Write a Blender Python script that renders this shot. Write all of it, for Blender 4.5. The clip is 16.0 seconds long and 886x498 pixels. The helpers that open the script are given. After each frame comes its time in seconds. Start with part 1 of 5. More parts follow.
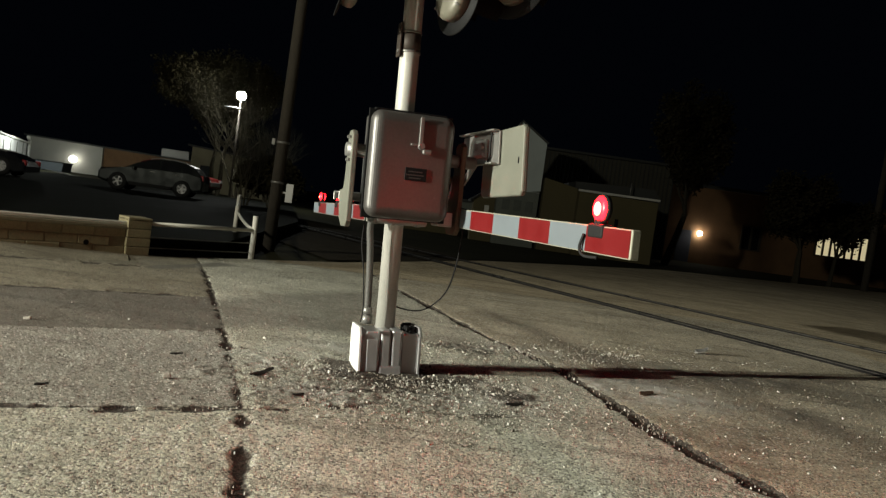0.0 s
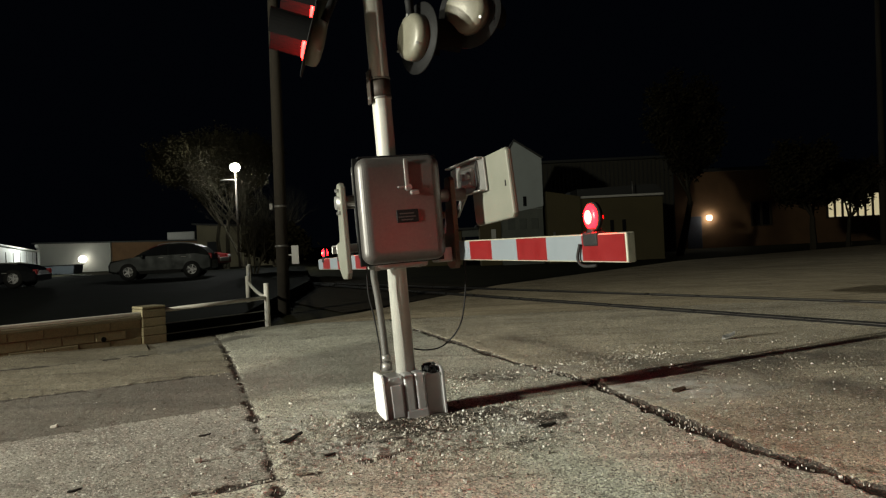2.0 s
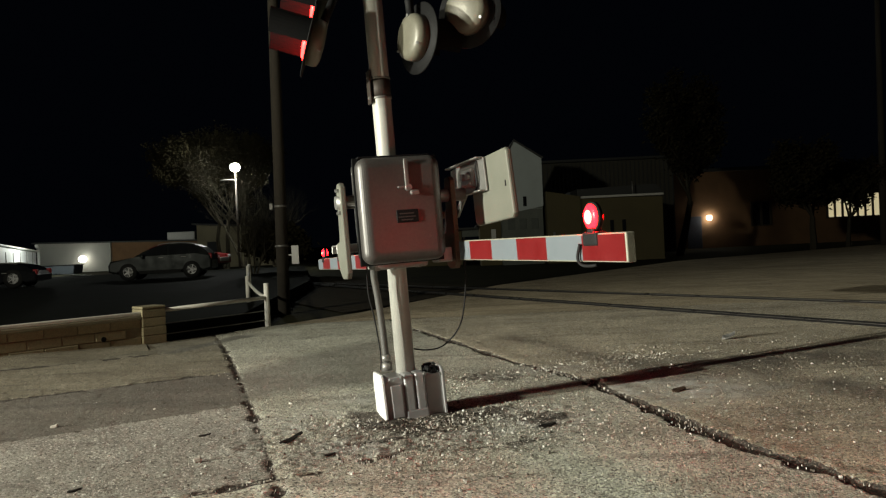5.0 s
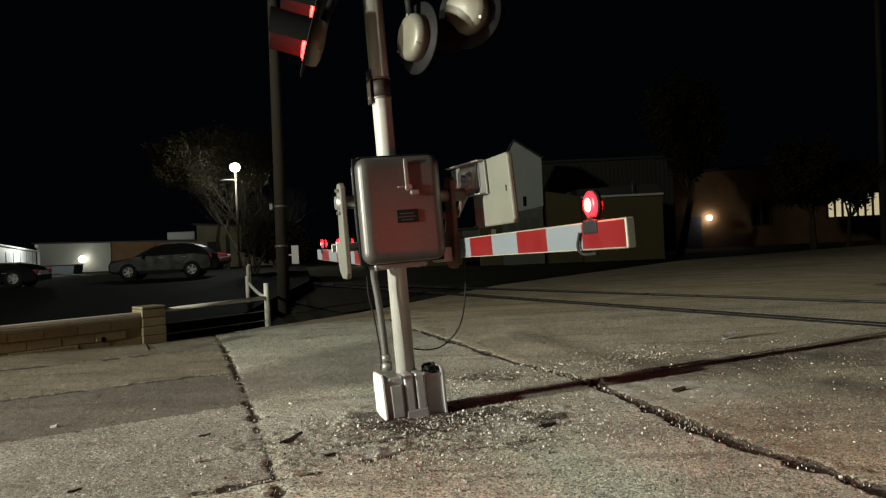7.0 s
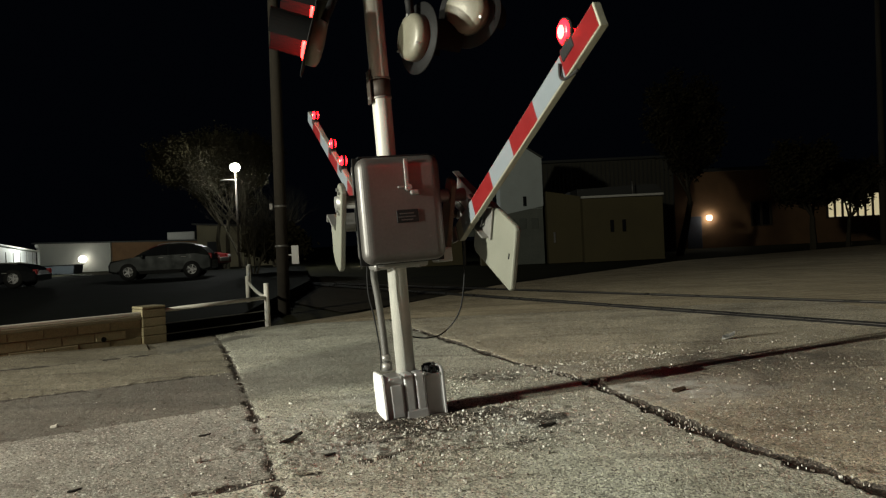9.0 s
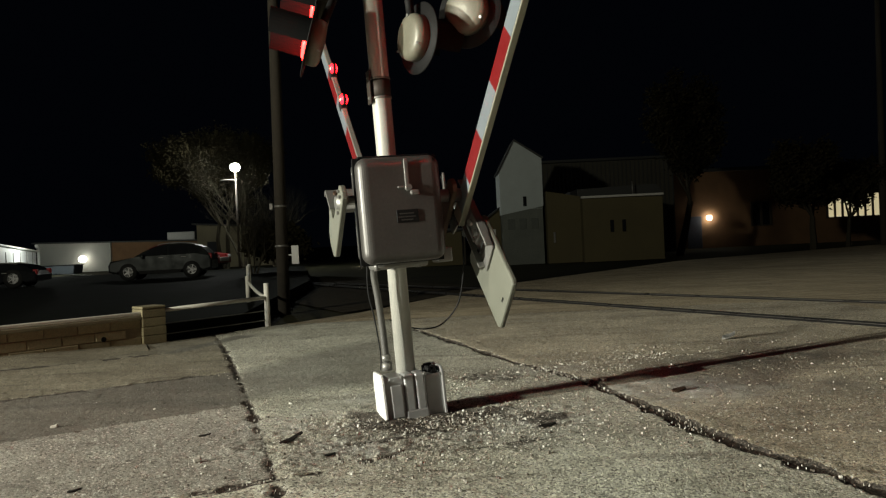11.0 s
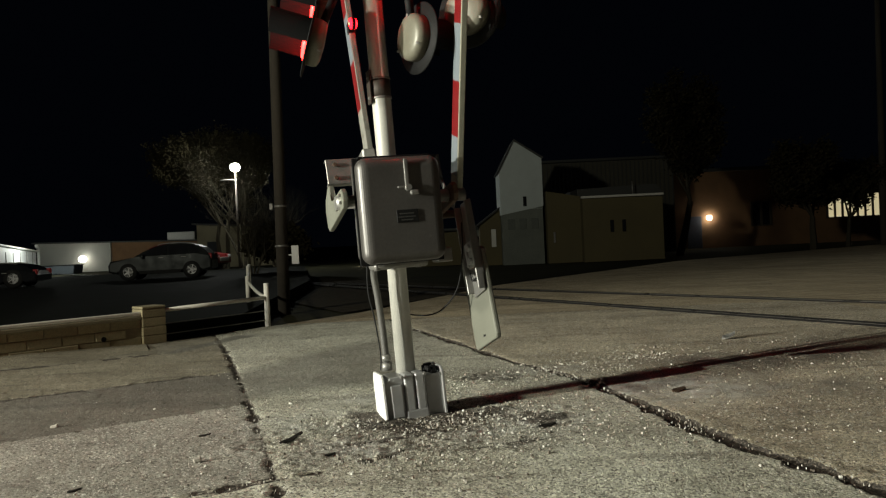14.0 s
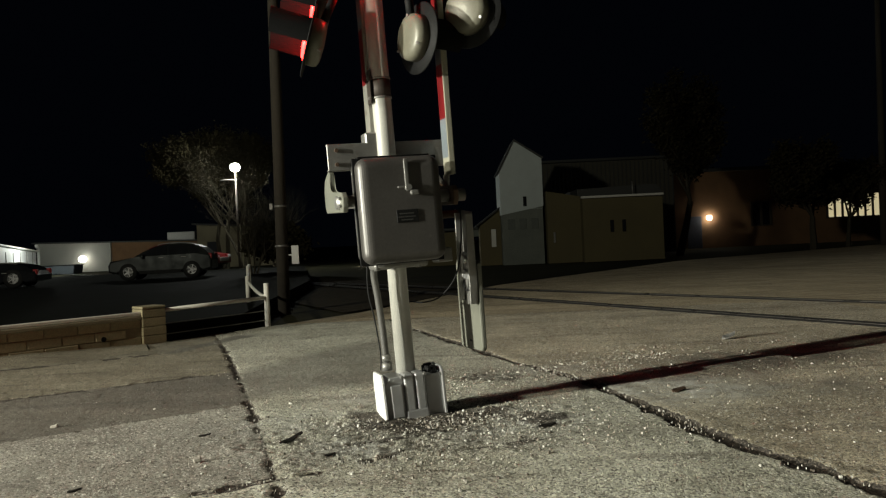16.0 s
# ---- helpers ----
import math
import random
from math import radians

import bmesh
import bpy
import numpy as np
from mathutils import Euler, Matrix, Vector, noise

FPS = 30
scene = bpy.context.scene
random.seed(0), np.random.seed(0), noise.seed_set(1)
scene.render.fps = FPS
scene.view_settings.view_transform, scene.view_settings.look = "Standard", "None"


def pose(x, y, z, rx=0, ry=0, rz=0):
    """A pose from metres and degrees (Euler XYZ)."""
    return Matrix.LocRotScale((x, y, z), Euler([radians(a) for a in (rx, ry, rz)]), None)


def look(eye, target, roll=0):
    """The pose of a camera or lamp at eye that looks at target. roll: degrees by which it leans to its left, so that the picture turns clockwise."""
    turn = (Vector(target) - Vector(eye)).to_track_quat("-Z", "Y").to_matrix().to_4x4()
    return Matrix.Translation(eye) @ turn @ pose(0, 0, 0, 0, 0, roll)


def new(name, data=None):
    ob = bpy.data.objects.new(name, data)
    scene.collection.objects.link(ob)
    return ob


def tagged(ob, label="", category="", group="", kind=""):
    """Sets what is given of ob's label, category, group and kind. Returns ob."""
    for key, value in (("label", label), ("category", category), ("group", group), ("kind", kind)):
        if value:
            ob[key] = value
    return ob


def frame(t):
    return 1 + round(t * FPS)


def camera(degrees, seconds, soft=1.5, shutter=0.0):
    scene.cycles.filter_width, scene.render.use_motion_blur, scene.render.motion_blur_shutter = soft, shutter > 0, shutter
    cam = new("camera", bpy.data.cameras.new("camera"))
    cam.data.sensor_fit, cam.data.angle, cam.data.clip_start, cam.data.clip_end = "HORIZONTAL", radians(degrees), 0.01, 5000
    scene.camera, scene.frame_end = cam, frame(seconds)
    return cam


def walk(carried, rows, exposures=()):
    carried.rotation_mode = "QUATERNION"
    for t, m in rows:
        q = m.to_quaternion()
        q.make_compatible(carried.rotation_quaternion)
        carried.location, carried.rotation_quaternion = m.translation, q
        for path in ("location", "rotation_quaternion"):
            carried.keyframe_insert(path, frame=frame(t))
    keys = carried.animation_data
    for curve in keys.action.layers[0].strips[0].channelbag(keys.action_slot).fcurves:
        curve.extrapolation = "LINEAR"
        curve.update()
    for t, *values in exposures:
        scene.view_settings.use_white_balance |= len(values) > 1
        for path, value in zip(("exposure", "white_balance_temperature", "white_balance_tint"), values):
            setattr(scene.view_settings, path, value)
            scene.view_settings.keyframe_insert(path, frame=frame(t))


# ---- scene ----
cam = camera(60.0, 16.0, soft=1.25, shutter=0.5)


def eye_pose(x, y, z, pitch, roll, yaw):
    """A camera pose from its place and its turn in degrees; yaw to the right."""
    p, w = radians(pitch), radians(yaw)
    way = Vector((math.sin(w) * math.cos(p), math.cos(w) * math.cos(p), math.sin(p)))
    eye = Vector((x, y, z))
    return look(eye, eye + way, roll)


STILL = eye_pose(0, 0, 1.23, -0.6, -2.7, 0)
PATH = [
    (0.0, eye_pose(-0.08, 0.003, 1.207, -2.95, 7.85, 1.15)),
    (0.1, eye_pose(-0.07, 0.0, 1.208, -2.65, 7.3, 0.95)),
    (0.2, eye_pose(-0.066, 0.0, 1.213, -2.3, 6.0, 0.84)),
    (0.3, eye_pose(-0.057, 0.005, 1.218, -2.15, 4.6, 0.89)),
    (0.4, eye_pose(-0.036, 0.01, 1.222, -1.55, 2.2, 1.3)),
    (0.5, eye_pose(-0.012, 0.0, 1.23, -0.7, -0.6, 2.53)),
    (0.6, eye_pose(0.003, 0.02, 1.232, -0.62, -1.8, 3.2)),
    (0.7, eye_pose(0.004, 0.02, 1.226, -0.48, -1.75, 2.6)),
    (0.8, eye_pose(0.005, 0.02, 1.222, -0.45, -1.8, 1.5)),
    (0.9, eye_pose(0.002, 0.0, 1.23, -0.52, -2.2, 0.5)),
    (1.0, eye_pose(0, -0.005, 1.231, -0.57, -2.5, 0.03)),
    (1.2, STILL),
    (1.5, STILL),
    (16.0, STILL),
]
walk(cam, PATH, exposures=[(0.0, 0.0), (16.0, 0.0)])

# ---- light: night sky, one street lamp behind, the small lamps of the yards ----
world = bpy.data.worlds.new("night")
scene.world = world
world.use_nodes = True
bg = world.node_tree.nodes["Background"]
bg.inputs[0].default_value = (0.35, 0.5, 0.9, 1)
bg.inputs[1].default_value = 0.0016


def lamp(name, at, watts, color, radius):
    d = bpy.data.lights.new(name, "POINT")
    d.energy, d.color, d.shadow_soft_size = watts, color, radius
    ob = new(name, d)
    ob.location = at
    return ob


lamp("street_light", (-14.7, -1.75, 8.0), 6500, (1.0, 0.97, 0.78), 0.45)
low = bpy.data.lights.new("vehicle_light", "SPOT")
low.energy, low.color, low.shadow_soft_size = 42000, (1.0, 1.0, 0.86), 0.06
low.spot_size, low.spot_blend = radians(42), 1.0
new("vehicle_light", low).matrix_basis = look((-21.5, -5.25, 3.4), (0.8, 5.6, 0.6))
lamp("yard_light", (-12.0, 44.5, 6.0), 1000, (0.95, 1.0, 0.92), 0.2)
# added fill, well in front of the wall lamp, to brighten the white building
lamp("white_wall_fill", (-30.8, 59.5, 2.4), 520, (0.95, 1.0, 0.9), 0.2)
lamp("door_light", (17.5, 49.3, 1.85), 3.5, (1.0, 0.93, 0.78), 0.15)

# ---- materials ----
MATS = {}


def mat(name, color, rough=0.6, metal=0.0, vary=0.25, scale=8.0, bump=0.2, fine=90.0, stain=None, emit=None, power=0.0, per_piece=0.0):
    """A surface with variation at two scales, fine relief and, if given, stains of another colour."""
    if name in MATS:
        return MATS[name]
    m = bpy.data.materials.new(name)
    m.use_nodes = True
    nt = m.node_tree
    N, Lk = nt.nodes, nt.links
    b = N["Principled BSDF"]
    b.inputs["Roughness"].default_value = rough
    b.inputs["Metallic"].default_value = metal
    if emit:
        b.inputs["Emission Color"].default_value = (*emit, 1)
        b.inputs["Emission Strength"].default_value = power
    tc = N.new("ShaderNodeTexCoord")
    big, small = N.new("ShaderNodeTexNoise"), N.new("ShaderNodeTexNoise")
    big.inputs["Scale"].default_value, big.inputs["Detail"].default_value = scale, 5
    small.inputs["Scale"].default_value, small.inputs["Detail"].default_value = fine, 3
    for n in (big, small):
        Lk.new(tc.outputs["Object"], n.inputs["Vector"])
    mix = N.new("ShaderNodeMath")
    mix.operation = "ADD"
    Lk.new(big.outputs["Fac"], mix.inputs[0])
    Lk.new(small.outputs["Fac"], mix.inputs[1])
    ramp = N.new("ShaderNodeMapRange")
    ramp.inputs["From Min"].default_value, ramp.inputs["From Max"].default_value = 0.6, 1.4
    ramp.inputs["To Min"].default_value, ramp.inputs["To Max"].default_value = 1 - vary, 1 + vary
    Lk.new(mix.outputs[0], ramp.inputs["Value"])
    hue = N.new("ShaderNodeHueSaturation")
    hue.inputs["Color"].default_value = (*color, 1)
    Lk.new(ramp.outputs[0], hue.inputs["Value"])
    out = hue.outputs["Color"]
    if per_piece:
        info = N.new("ShaderNodeObjectInfo")
        pr = N.new("ShaderNodeMapRange")
        pr.inputs["To Min"].default_value, pr.inputs["To Max"].default_value = 1 - per_piece, 1 + per_piece
        Lk.new(info.outputs["Random"], pr.inputs["Value"])
        h2 = N.new("ShaderNodeHueSaturation")
        Lk.new(out, h2.inputs["Color"])
        Lk.new(pr.outputs[0], h2.inputs["Value"])
        out = h2.outputs["Color"]
    if stain:
        st = N.new("ShaderNodeTexNoise")
        st.inputs["Scale"].default_value, st.inputs["Detail"].default_value = stain[1], 8
        st.inputs["Roughness"].default_value = 0.65
        Lk.new(tc.outputs["Object"], st.inputs["Vector"])
        sr = N.new("ShaderNodeMapRange")
        sr.inputs["From Min"].default_value, sr.inputs["From Max"].default_value = stain[2], stain[2] + 0.12
        Lk.new(st.outputs["Fac"], sr.inputs["Value"])
        mc = N.new("ShaderNodeMix")
        mc.data_type = "RGBA"
        Lk.new(sr.outputs[0], mc.inputs["Factor"])
        Lk.new(out, mc.inputs["A"])
        mc.inputs["B"].default_value = (*stain[0], 1)
        out = mc.outputs["Result"]
    Lk.new(out, b.inputs["Base Color"])
    rr = N.new("ShaderNodeMapRange")
    rr.inputs["To Min"].default_value, rr.inputs["To Max"].default_value = max(0.03, rough - 0.12), min(1, rough + 0.12)
    Lk.new(big.outputs["Fac"], rr.inputs["Value"])
    Lk.new(rr.outputs[0], b.inputs["Roughness"])
    if bump:
        bp = N.new("ShaderNodeBump")
        bp.inputs["Strength"].default_value, bp.inputs["Distance"].default_value = bump, 0.01
        Lk.new(mix.outputs[0], bp.inputs["Height"])
        Lk.new(bp.outputs[0], b.inputs["Normal"])
    if name.startswith(("black", "sooty", "grey bark", "dry leaves", "dark grass", "track ballast", "shaded lot asphalt")):
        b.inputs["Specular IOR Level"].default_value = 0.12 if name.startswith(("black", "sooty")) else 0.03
    MATS[name] = m
    return m


def paving(name, tones, speck, grit=0.92):
    """Weathered paving: patches and drag streaks at large scale, aggregate specks at small scale, dirt and painted
    stone shadows where the sheet's dirt value says they lie.
    """
    m = bpy.data.materials.new(name)
    m.use_nodes = True
    N, Lk = m.node_tree.nodes, m.node_tree.links
    b = N["Principled BSDF"]
    tc = N.new("ShaderNodeTexCoord")

    def noise_at(scale, detail=6, stretch=None, rough=0.6):
        n = N.new("ShaderNodeTexNoise")
        n.inputs["Scale"].default_value, n.inputs["Detail"].default_value, n.inputs["Roughness"].default_value = scale, detail, rough
        if stretch:
            mp = N.new("ShaderNodeMapping")
            mp.inputs["Rotation"].default_value, mp.inputs["Scale"].default_value = (0, 0, stretch[0]), (stretch[1], stretch[2], 1)
            Lk.new(tc.outputs["Object"], mp.inputs["Vector"])
            Lk.new(mp.outputs[0], n.inputs["Vector"])
        else:
            Lk.new(tc.outputs["Object"], n.inputs["Vector"])
        return n.outputs["Fac"]

    def ramp(src, lo, hi, a=0.0, c=1.0):
        r = N.new("ShaderNodeMapRange")
        r.inputs["From Min"].default_value, r.inputs["From Max"].default_value = lo, hi
        r.inputs["To Min"].default_value, r.inputs["To Max"].default_value = a, c
        Lk.new(src, r.inputs["Value"])
        return r.outputs[0]

    def blend(f, a, c, mode="MIX"):
        x = N.new("ShaderNodeMix")
        x.data_type, x.blend_type = "RGBA", mode
        if isinstance(f, float):
            x.inputs["Factor"].default_value = f
        else:
            Lk.new(f, x.inputs["Factor"])
        for s_, v in (("A", a), ("B", c)):
            if isinstance(v, tuple):
                x.inputs[s_].default_value = (*v, 1)
            else:
                Lk.new(v, x.inputs[s_])
        return x.outputs["Result"]
    col = blend(ramp(noise_at(0.9, 8), 0.44, 0.56), tones[0], tones[1])
    col = blend(ramp(noise_at(1.6, 7, (-0.5, 0.35, 2.2), 0.7), 0.53, 0.64, 0, 0.7), col, tones[2])
    col = blend(ramp(noise_at(0.35, 6, (0.42, 0.3, 1.6)), 0.52, 0.66, 0, 0.55), col, tones[2])
    col = blend(ramp(noise_at(3.5, 9, None, 0.75), 0.58, 0.72, 0, 0.7), col, tones[2])
    vor = N.new("ShaderNodeTexVoronoi")
    vor.inputs["Scale"].default_value = 95
    Lk.new(tc.outputs["Object"], vor.inputs["Vector"])
    sep = N.new("ShaderNodeSeparateColor")
    Lk.new(vor.outputs["Color"], sep.inputs[0])
    tone = ramp(sep.outputs[0], 0, 1, 1 - speck, 1 + speck)
    hs = N.new("ShaderNodeHueSaturation")
    Lk.new(col, hs.inputs["Color"])
    Lk.new(tone, hs.inputs["Value"])
    col = hs.outputs["Color"]
    col = blend(ramp(sep.outputs[1], grit, grit + 0.03), col, (0.78, 0.76, 0.7))
    col = blend(ramp(sep.outputs[2], 0.87, 0.92, 0, 0.85), col, (0.07, 0.06, 0.05))
    col = blend(ramp(noise_at(60, 3, None, 0.7), 0.6, 0.68, 0, 0.55), col, tones[2])
    tar_shade, dust = N.new("ShaderNodeAttribute"), N.new("ShaderNodeAttribute")
    tar_shade.attribute_name, dust.attribute_name = "tar_shade", "dust"
    col = blend(ramp(tar_shade.outputs["Fac"], 0, 1, 0, 0.85), col, (0.15, 0.142, 0.118))
    pale = N.new("ShaderNodeMath")
    pale.operation = "MULTIPLY"
    Lk.new(dust.outputs["Fac"], pale.inputs[0])
    Lk.new(ramp(noise_at(7, 7, None, 0.7), 0.35, 0.6), pale.inputs[1])
    col = blend(pale.outputs[0], col, (0.72, 0.72, 0.68))
    at = N.new("ShaderNodeAttribute")
    at.attribute_name = "dirt"
    add = N.new("ShaderNodeMath")
    add.operation = "MULTIPLY_ADD"
    Lk.new(noise_at(26, 6, None, 0.8), add.inputs[0])
    add.inputs[1].default_value = 0.9
    Lk.new(at.outputs["Fac"], add.inputs[2])
    col = blend(ramp(add.outputs[0], 0.86, 1.12), col, blend(ramp(sep.outputs[2], 0.3, 0.9), (0.03, 0.025, 0.02), (0.12, 0.1, 0.08)))
    Lk.new(col, b.inputs["Base Color"])
    Lk.new(ramp(noise_at(2.5), 0.3, 0.7, 0.62, 0.95), b.inputs["Roughness"])
    ht = N.new("ShaderNodeMath")
    ht.operation = "MULTIPLY_ADD"
    Lk.new(vor.outputs["Distance"], ht.inputs[0])
    ht.inputs[1].default_value = -0.6
    Lk.new(noise_at(160, 4, None, 0.7), ht.inputs[2])
    bp = N.new("ShaderNodeBump")
    bp.inputs["Strength"].default_value, bp.inputs["Distance"].default_value = 0.8, 0.006
    Lk.new(ht.outputs[0], bp.inputs["Height"])
    Lk.new(bp.outputs[0], b.inputs["Normal"])
    return m


CONCRETE = paving("worn concrete paving", ((0.59, 0.578, 0.475), (0.47, 0.455, 0.365), (0.24, 0.22, 0.172)), 0.5)
BROWNCON = paving("brownish worn concrete", ((0.54, 0.478, 0.355), (0.41, 0.357, 0.26), (0.2, 0.168, 0.12)), 0.48)
FARPAVE = paving("brown far paving", ((0.57, 0.475, 0.315), (0.45, 0.368, 0.24), (0.24, 0.19, 0.122)), 0.36, 0.96)
GREYCON = paving("grey worn paving", ((0.4, 0.385, 0.33), (0.33, 0.315, 0.265), (0.18, 0.165, 0.14)), 0.42)
OLDPAVE = paving("brown old paving", ((0.29, 0.26, 0.19), (0.235, 0.208, 0.15), (0.13, 0.112, 0.08)), 0.2, 0.985)
ASPHALT = paving("old worn asphalt", ((0.2, 0.183, 0.148), (0.165, 0.15, 0.12), (0.11, 0.1, 0.085)), 0.22, 0.985)
CRACK = mat("dirt and gap shade", (0.018, 0.015, 0.012), 0.95, 0, 0.5, 9, 0.6, 60)
EARTH = mat("dark grass and dirt", (0.034, 0.033, 0.02), 0.95, 0, 0.45, 0.7, 0.8, 14)
BALLAST = mat("track ballast", (0.05, 0.042, 0.03), 0.95, 0, 0.5, 4, 1.0, 25)
# near-black because the shade over the lot is put into its colour
LOTM = mat("shaded lot asphalt", (0.007, 0.0078, 0.006), 0.9, 0, 0.3, 0.6, 0.4, 40)


def chips():
    """Mixed gravel: each stone takes a tone of its own, dark brown to almost white."""
    m = bpy.data.materials.new("mixed gravel")
    m.use_nodes = True
    N, Lk = m.node_tree.nodes, m.node_tree.links
    g, r = N.new("ShaderNodeNewGeometry"), N.new("ShaderNodeValToRGB")
    r.color_ramp.elements[0].color, r.color_ramp.elements[1].color = (0.08, 0.065, 0.05, 1), (0.66, 0.65, 0.6, 1)
    e = r.color_ramp.elements.new(0.5)
    e.color = (0.24, 0.21, 0.165, 1)
    Lk.new(g.outputs["Random Per Island"], r.inputs[0])
    b = N["Principled BSDF"]
    Lk.new(r.outputs[0], b.inputs["Base Color"])
    b.inputs["Roughness"].default_value = 0.6
    return m


CHIPS = chips()
STONE = mat("rubble stone", (0.38, 0.35, 0.3), 0.85, 0, 0.35, 30, 0.4, 200)
ALU = mat("aluminium paint", (0.42, 0.42, 0.42), 0.42, 0.55, 0.12, 7, 0.15, 120, stain=((0.3, 0.28, 0.26), 3.5, 0.62))
MASTM = mat("silver mast paint", (0.45, 0.443, 0.4), 0.5, 0.1, 0.14, 5, 0.1, 120, stain=((0.24, 0.17, 0.1), 3.2, 0.6))
GREYBOX = mat("grey enamel", (0.082, 0.077, 0.072), 0.4, 0.35, 0.16, 4, 0.04, 60, stain=((0.2, 0.18, 0.16), 5, 0.62))
CREAM = mat("cream painted steel", (0.148, 0.15, 0.122), 0.5, 0.0, 0.15, 5, 0.2, 100, stain=((0.25, 0.19, 0.12), 7, 0.64))
GALV = mat("galvanised steel", (0.26, 0.255, 0.24), 0.45, 0.6, 0.15, 9, 0.15, 120, stain=((0.22, 0.2, 0.18), 5, 0.6))
RUST = mat("rusty brown steel", (0.09, 0.055, 0.035), 0.7, 0.3, 0.3, 12, 0.3, 90)
BLACK = mat("black painted steel", (0.009, 0.009, 0.009), 0.6, 0, 0.25, 8, 0.2, 90)
RUBBER = mat("black rubber", (0.018, 0.018, 0.018), 0.65, 0, 0.25, 10, 0.2, 90)
# for the road arm, darker than the sidewalk arm's ARMW
GREYARM = mat("darker grey arm paint", (0.2, 0.195, 0.17), 0.5, 0, 0.2, 6, 0.12, 90, stain=((0.12, 0.1, 0.08), 7, 0.56))
REDREF = mat("red retroreflective sheeting", (0.14, 0.006, 0.007), 0.4, 0, 0.12, 10, 0.06, 160)
WHITEREF = mat("white retroreflective sheeting", (0.15, 0.172, 0.19), 0.4, 0, 0.08, 10, 0.06, 160)
ARMW = mat("white arm paint", (0.3, 0.288, 0.225), 0.45, 0, 0.12, 6, 0.12, 90, stain=((0.42, 0.34, 0.22), 8, 0.66))
GLOWRED = mat("lit red lens", (0.5, 0.01, 0.01), 0.3, 0, 0, 8, 0, emit=(1.0, 0.0003, 0.0006), power=230)
GLOWCORE = mat("lit lamp core", (0.9, 0.5, 0.4), 0.3, 0, 0, 8, 0, emit=(1.0, 0.0075, 0.0035), power=190)
SIGNALRED = mat("lit signal lens", (0.5, 0.01, 0.01), 0.3, 0, 0, 8, 0, emit=(1.0, 0.011, 0.009), power=36)
HOOD = mat("sooty hood paint", (0.005, 0.005, 0.005), 0.85, 0, 0.2, 8, 0.1)
SMALLRED = mat("small lit red lens", (0.4, 0.01, 0.01), 0.3, 0, 0, 8, 0, emit=(1.0, 0.003, 0.006), power=26)
WOODPOLE = mat("weathered pole wood", (0.048, 0.04, 0.03), 0.9, 0, 0.3, 6, 0.6, 60)
BARK = mat("grey bark", (0.06, 0.053, 0.038), 0.9, 0, 0.35, 9, 0.5, 50)
LEAF = mat("dry leaves", (0.035, 0.03, 0.016), 0.85, 0, 0.4, 9, 0.3, 50)
WHITEPAINT = mat("white rail paint", (0.74, 0.72, 0.64), 0.55, 0, 0.12, 6, 0.15, 80, stain=((0.4, 0.36, 0.28), 5, 0.66))
BLOCK = mat("tan wall block", (0.31, 0.268, 0.16), 0.9, 0, 0.3, 4, 0.5, 60, per_piece=0.12)
MORTAR = mat("mortar", (0.23, 0.2, 0.13), 0.95, 0, 0.25, 8, 0.4, 80)


# ---- mesh helpers ----
def part(name, bm, material, parent=None, label="", m=None):
    """Links a bmesh as one mesh object, under a thing or part if given."""
    bmesh.ops.recalc_face_normals(bm, faces=bm.faces[:])
    me = bpy.data.meshes.new(name)
    bm.to_mesh(me)
    bm.free()
    for mm in material if isinstance(material, (list, tuple)) else (material,):
        me.materials.append(mm)
    ob = new(name, me)
    if parent:
        ob.parent = parent
    if m is not None:
        ob.matrix_basis = m
    if label:
        ob["label"] = label
    return ob


def box(bm, c, s, bevel=0.0, seg=2, m=None):
    """A box of size s about c, with rounded edges."""
    got = bmesh.ops.create_cube(bm, size=1.0, matrix=Matrix.LocRotScale(c, None, s))["verts"]
    if bevel:
        edges = list({e for v in got for e in v.link_edges})
        made = bmesh.ops.bevel(bm, geom=edges, offset=bevel, segments=seg, profile=0.5, affect="EDGES", clamp_overlap=True)
        got = list(set([v for v in got if v.is_valid] + [v for f in made["faces"] for v in f.verts]))
    if m is not None:
        bmesh.ops.transform(bm, matrix=m, verts=got)
    return got


def tube(bm, a, b, r0, r1=None, seg=16, caps=True):
    """A tapered cylinder from a to b."""
    a, b = Vector(a), Vector(b)
    r1 = r0 if r1 is None else r1
    d = b - a
    turn = d.to_track_quat("Z", "Y").to_matrix().to_4x4()
    got = bmesh.ops.create_cone(bm, cap_ends=caps, segments=seg, radius1=r0, radius2=r1, depth=d.length,
                                matrix=Matrix.Translation((a + b) / 2) @ turn)["verts"]
    for f in {f for v in got for f in v.link_faces if len(f.verts) == 4}:
        f.smooth = seg > 7
    return got


def slab(bm, pts, axis, at, thick, bevel=0.0):
    """A flat plate: the outline pts (two coordinates each) across the given axis, from at to at + thick."""
    def put(p, h):
        return {"x": (h, p[0], p[1]), "y": (p[0], h, p[1]), "z": (p[0], p[1], h)}[axis]
    lo = [bm.verts.new(put(p, at)) for p in pts]
    hi = [bm.verts.new(put(p, at + thick)) for p in pts]
    n = len(pts)
    faces = [bm.faces.new(lo), bm.faces.new(hi[::-1])]
    for i in range(n):
        faces.append(bm.faces.new((lo[i], lo[(i + 1) % n], hi[(i + 1) % n], hi[i])))
    if bevel:
        edges = [e for f in faces[:2] for e in f.edges]
        bmesh.ops.bevel(bm, geom=edges, offset=bevel, segments=2, profile=0.5, affect="EDGES")


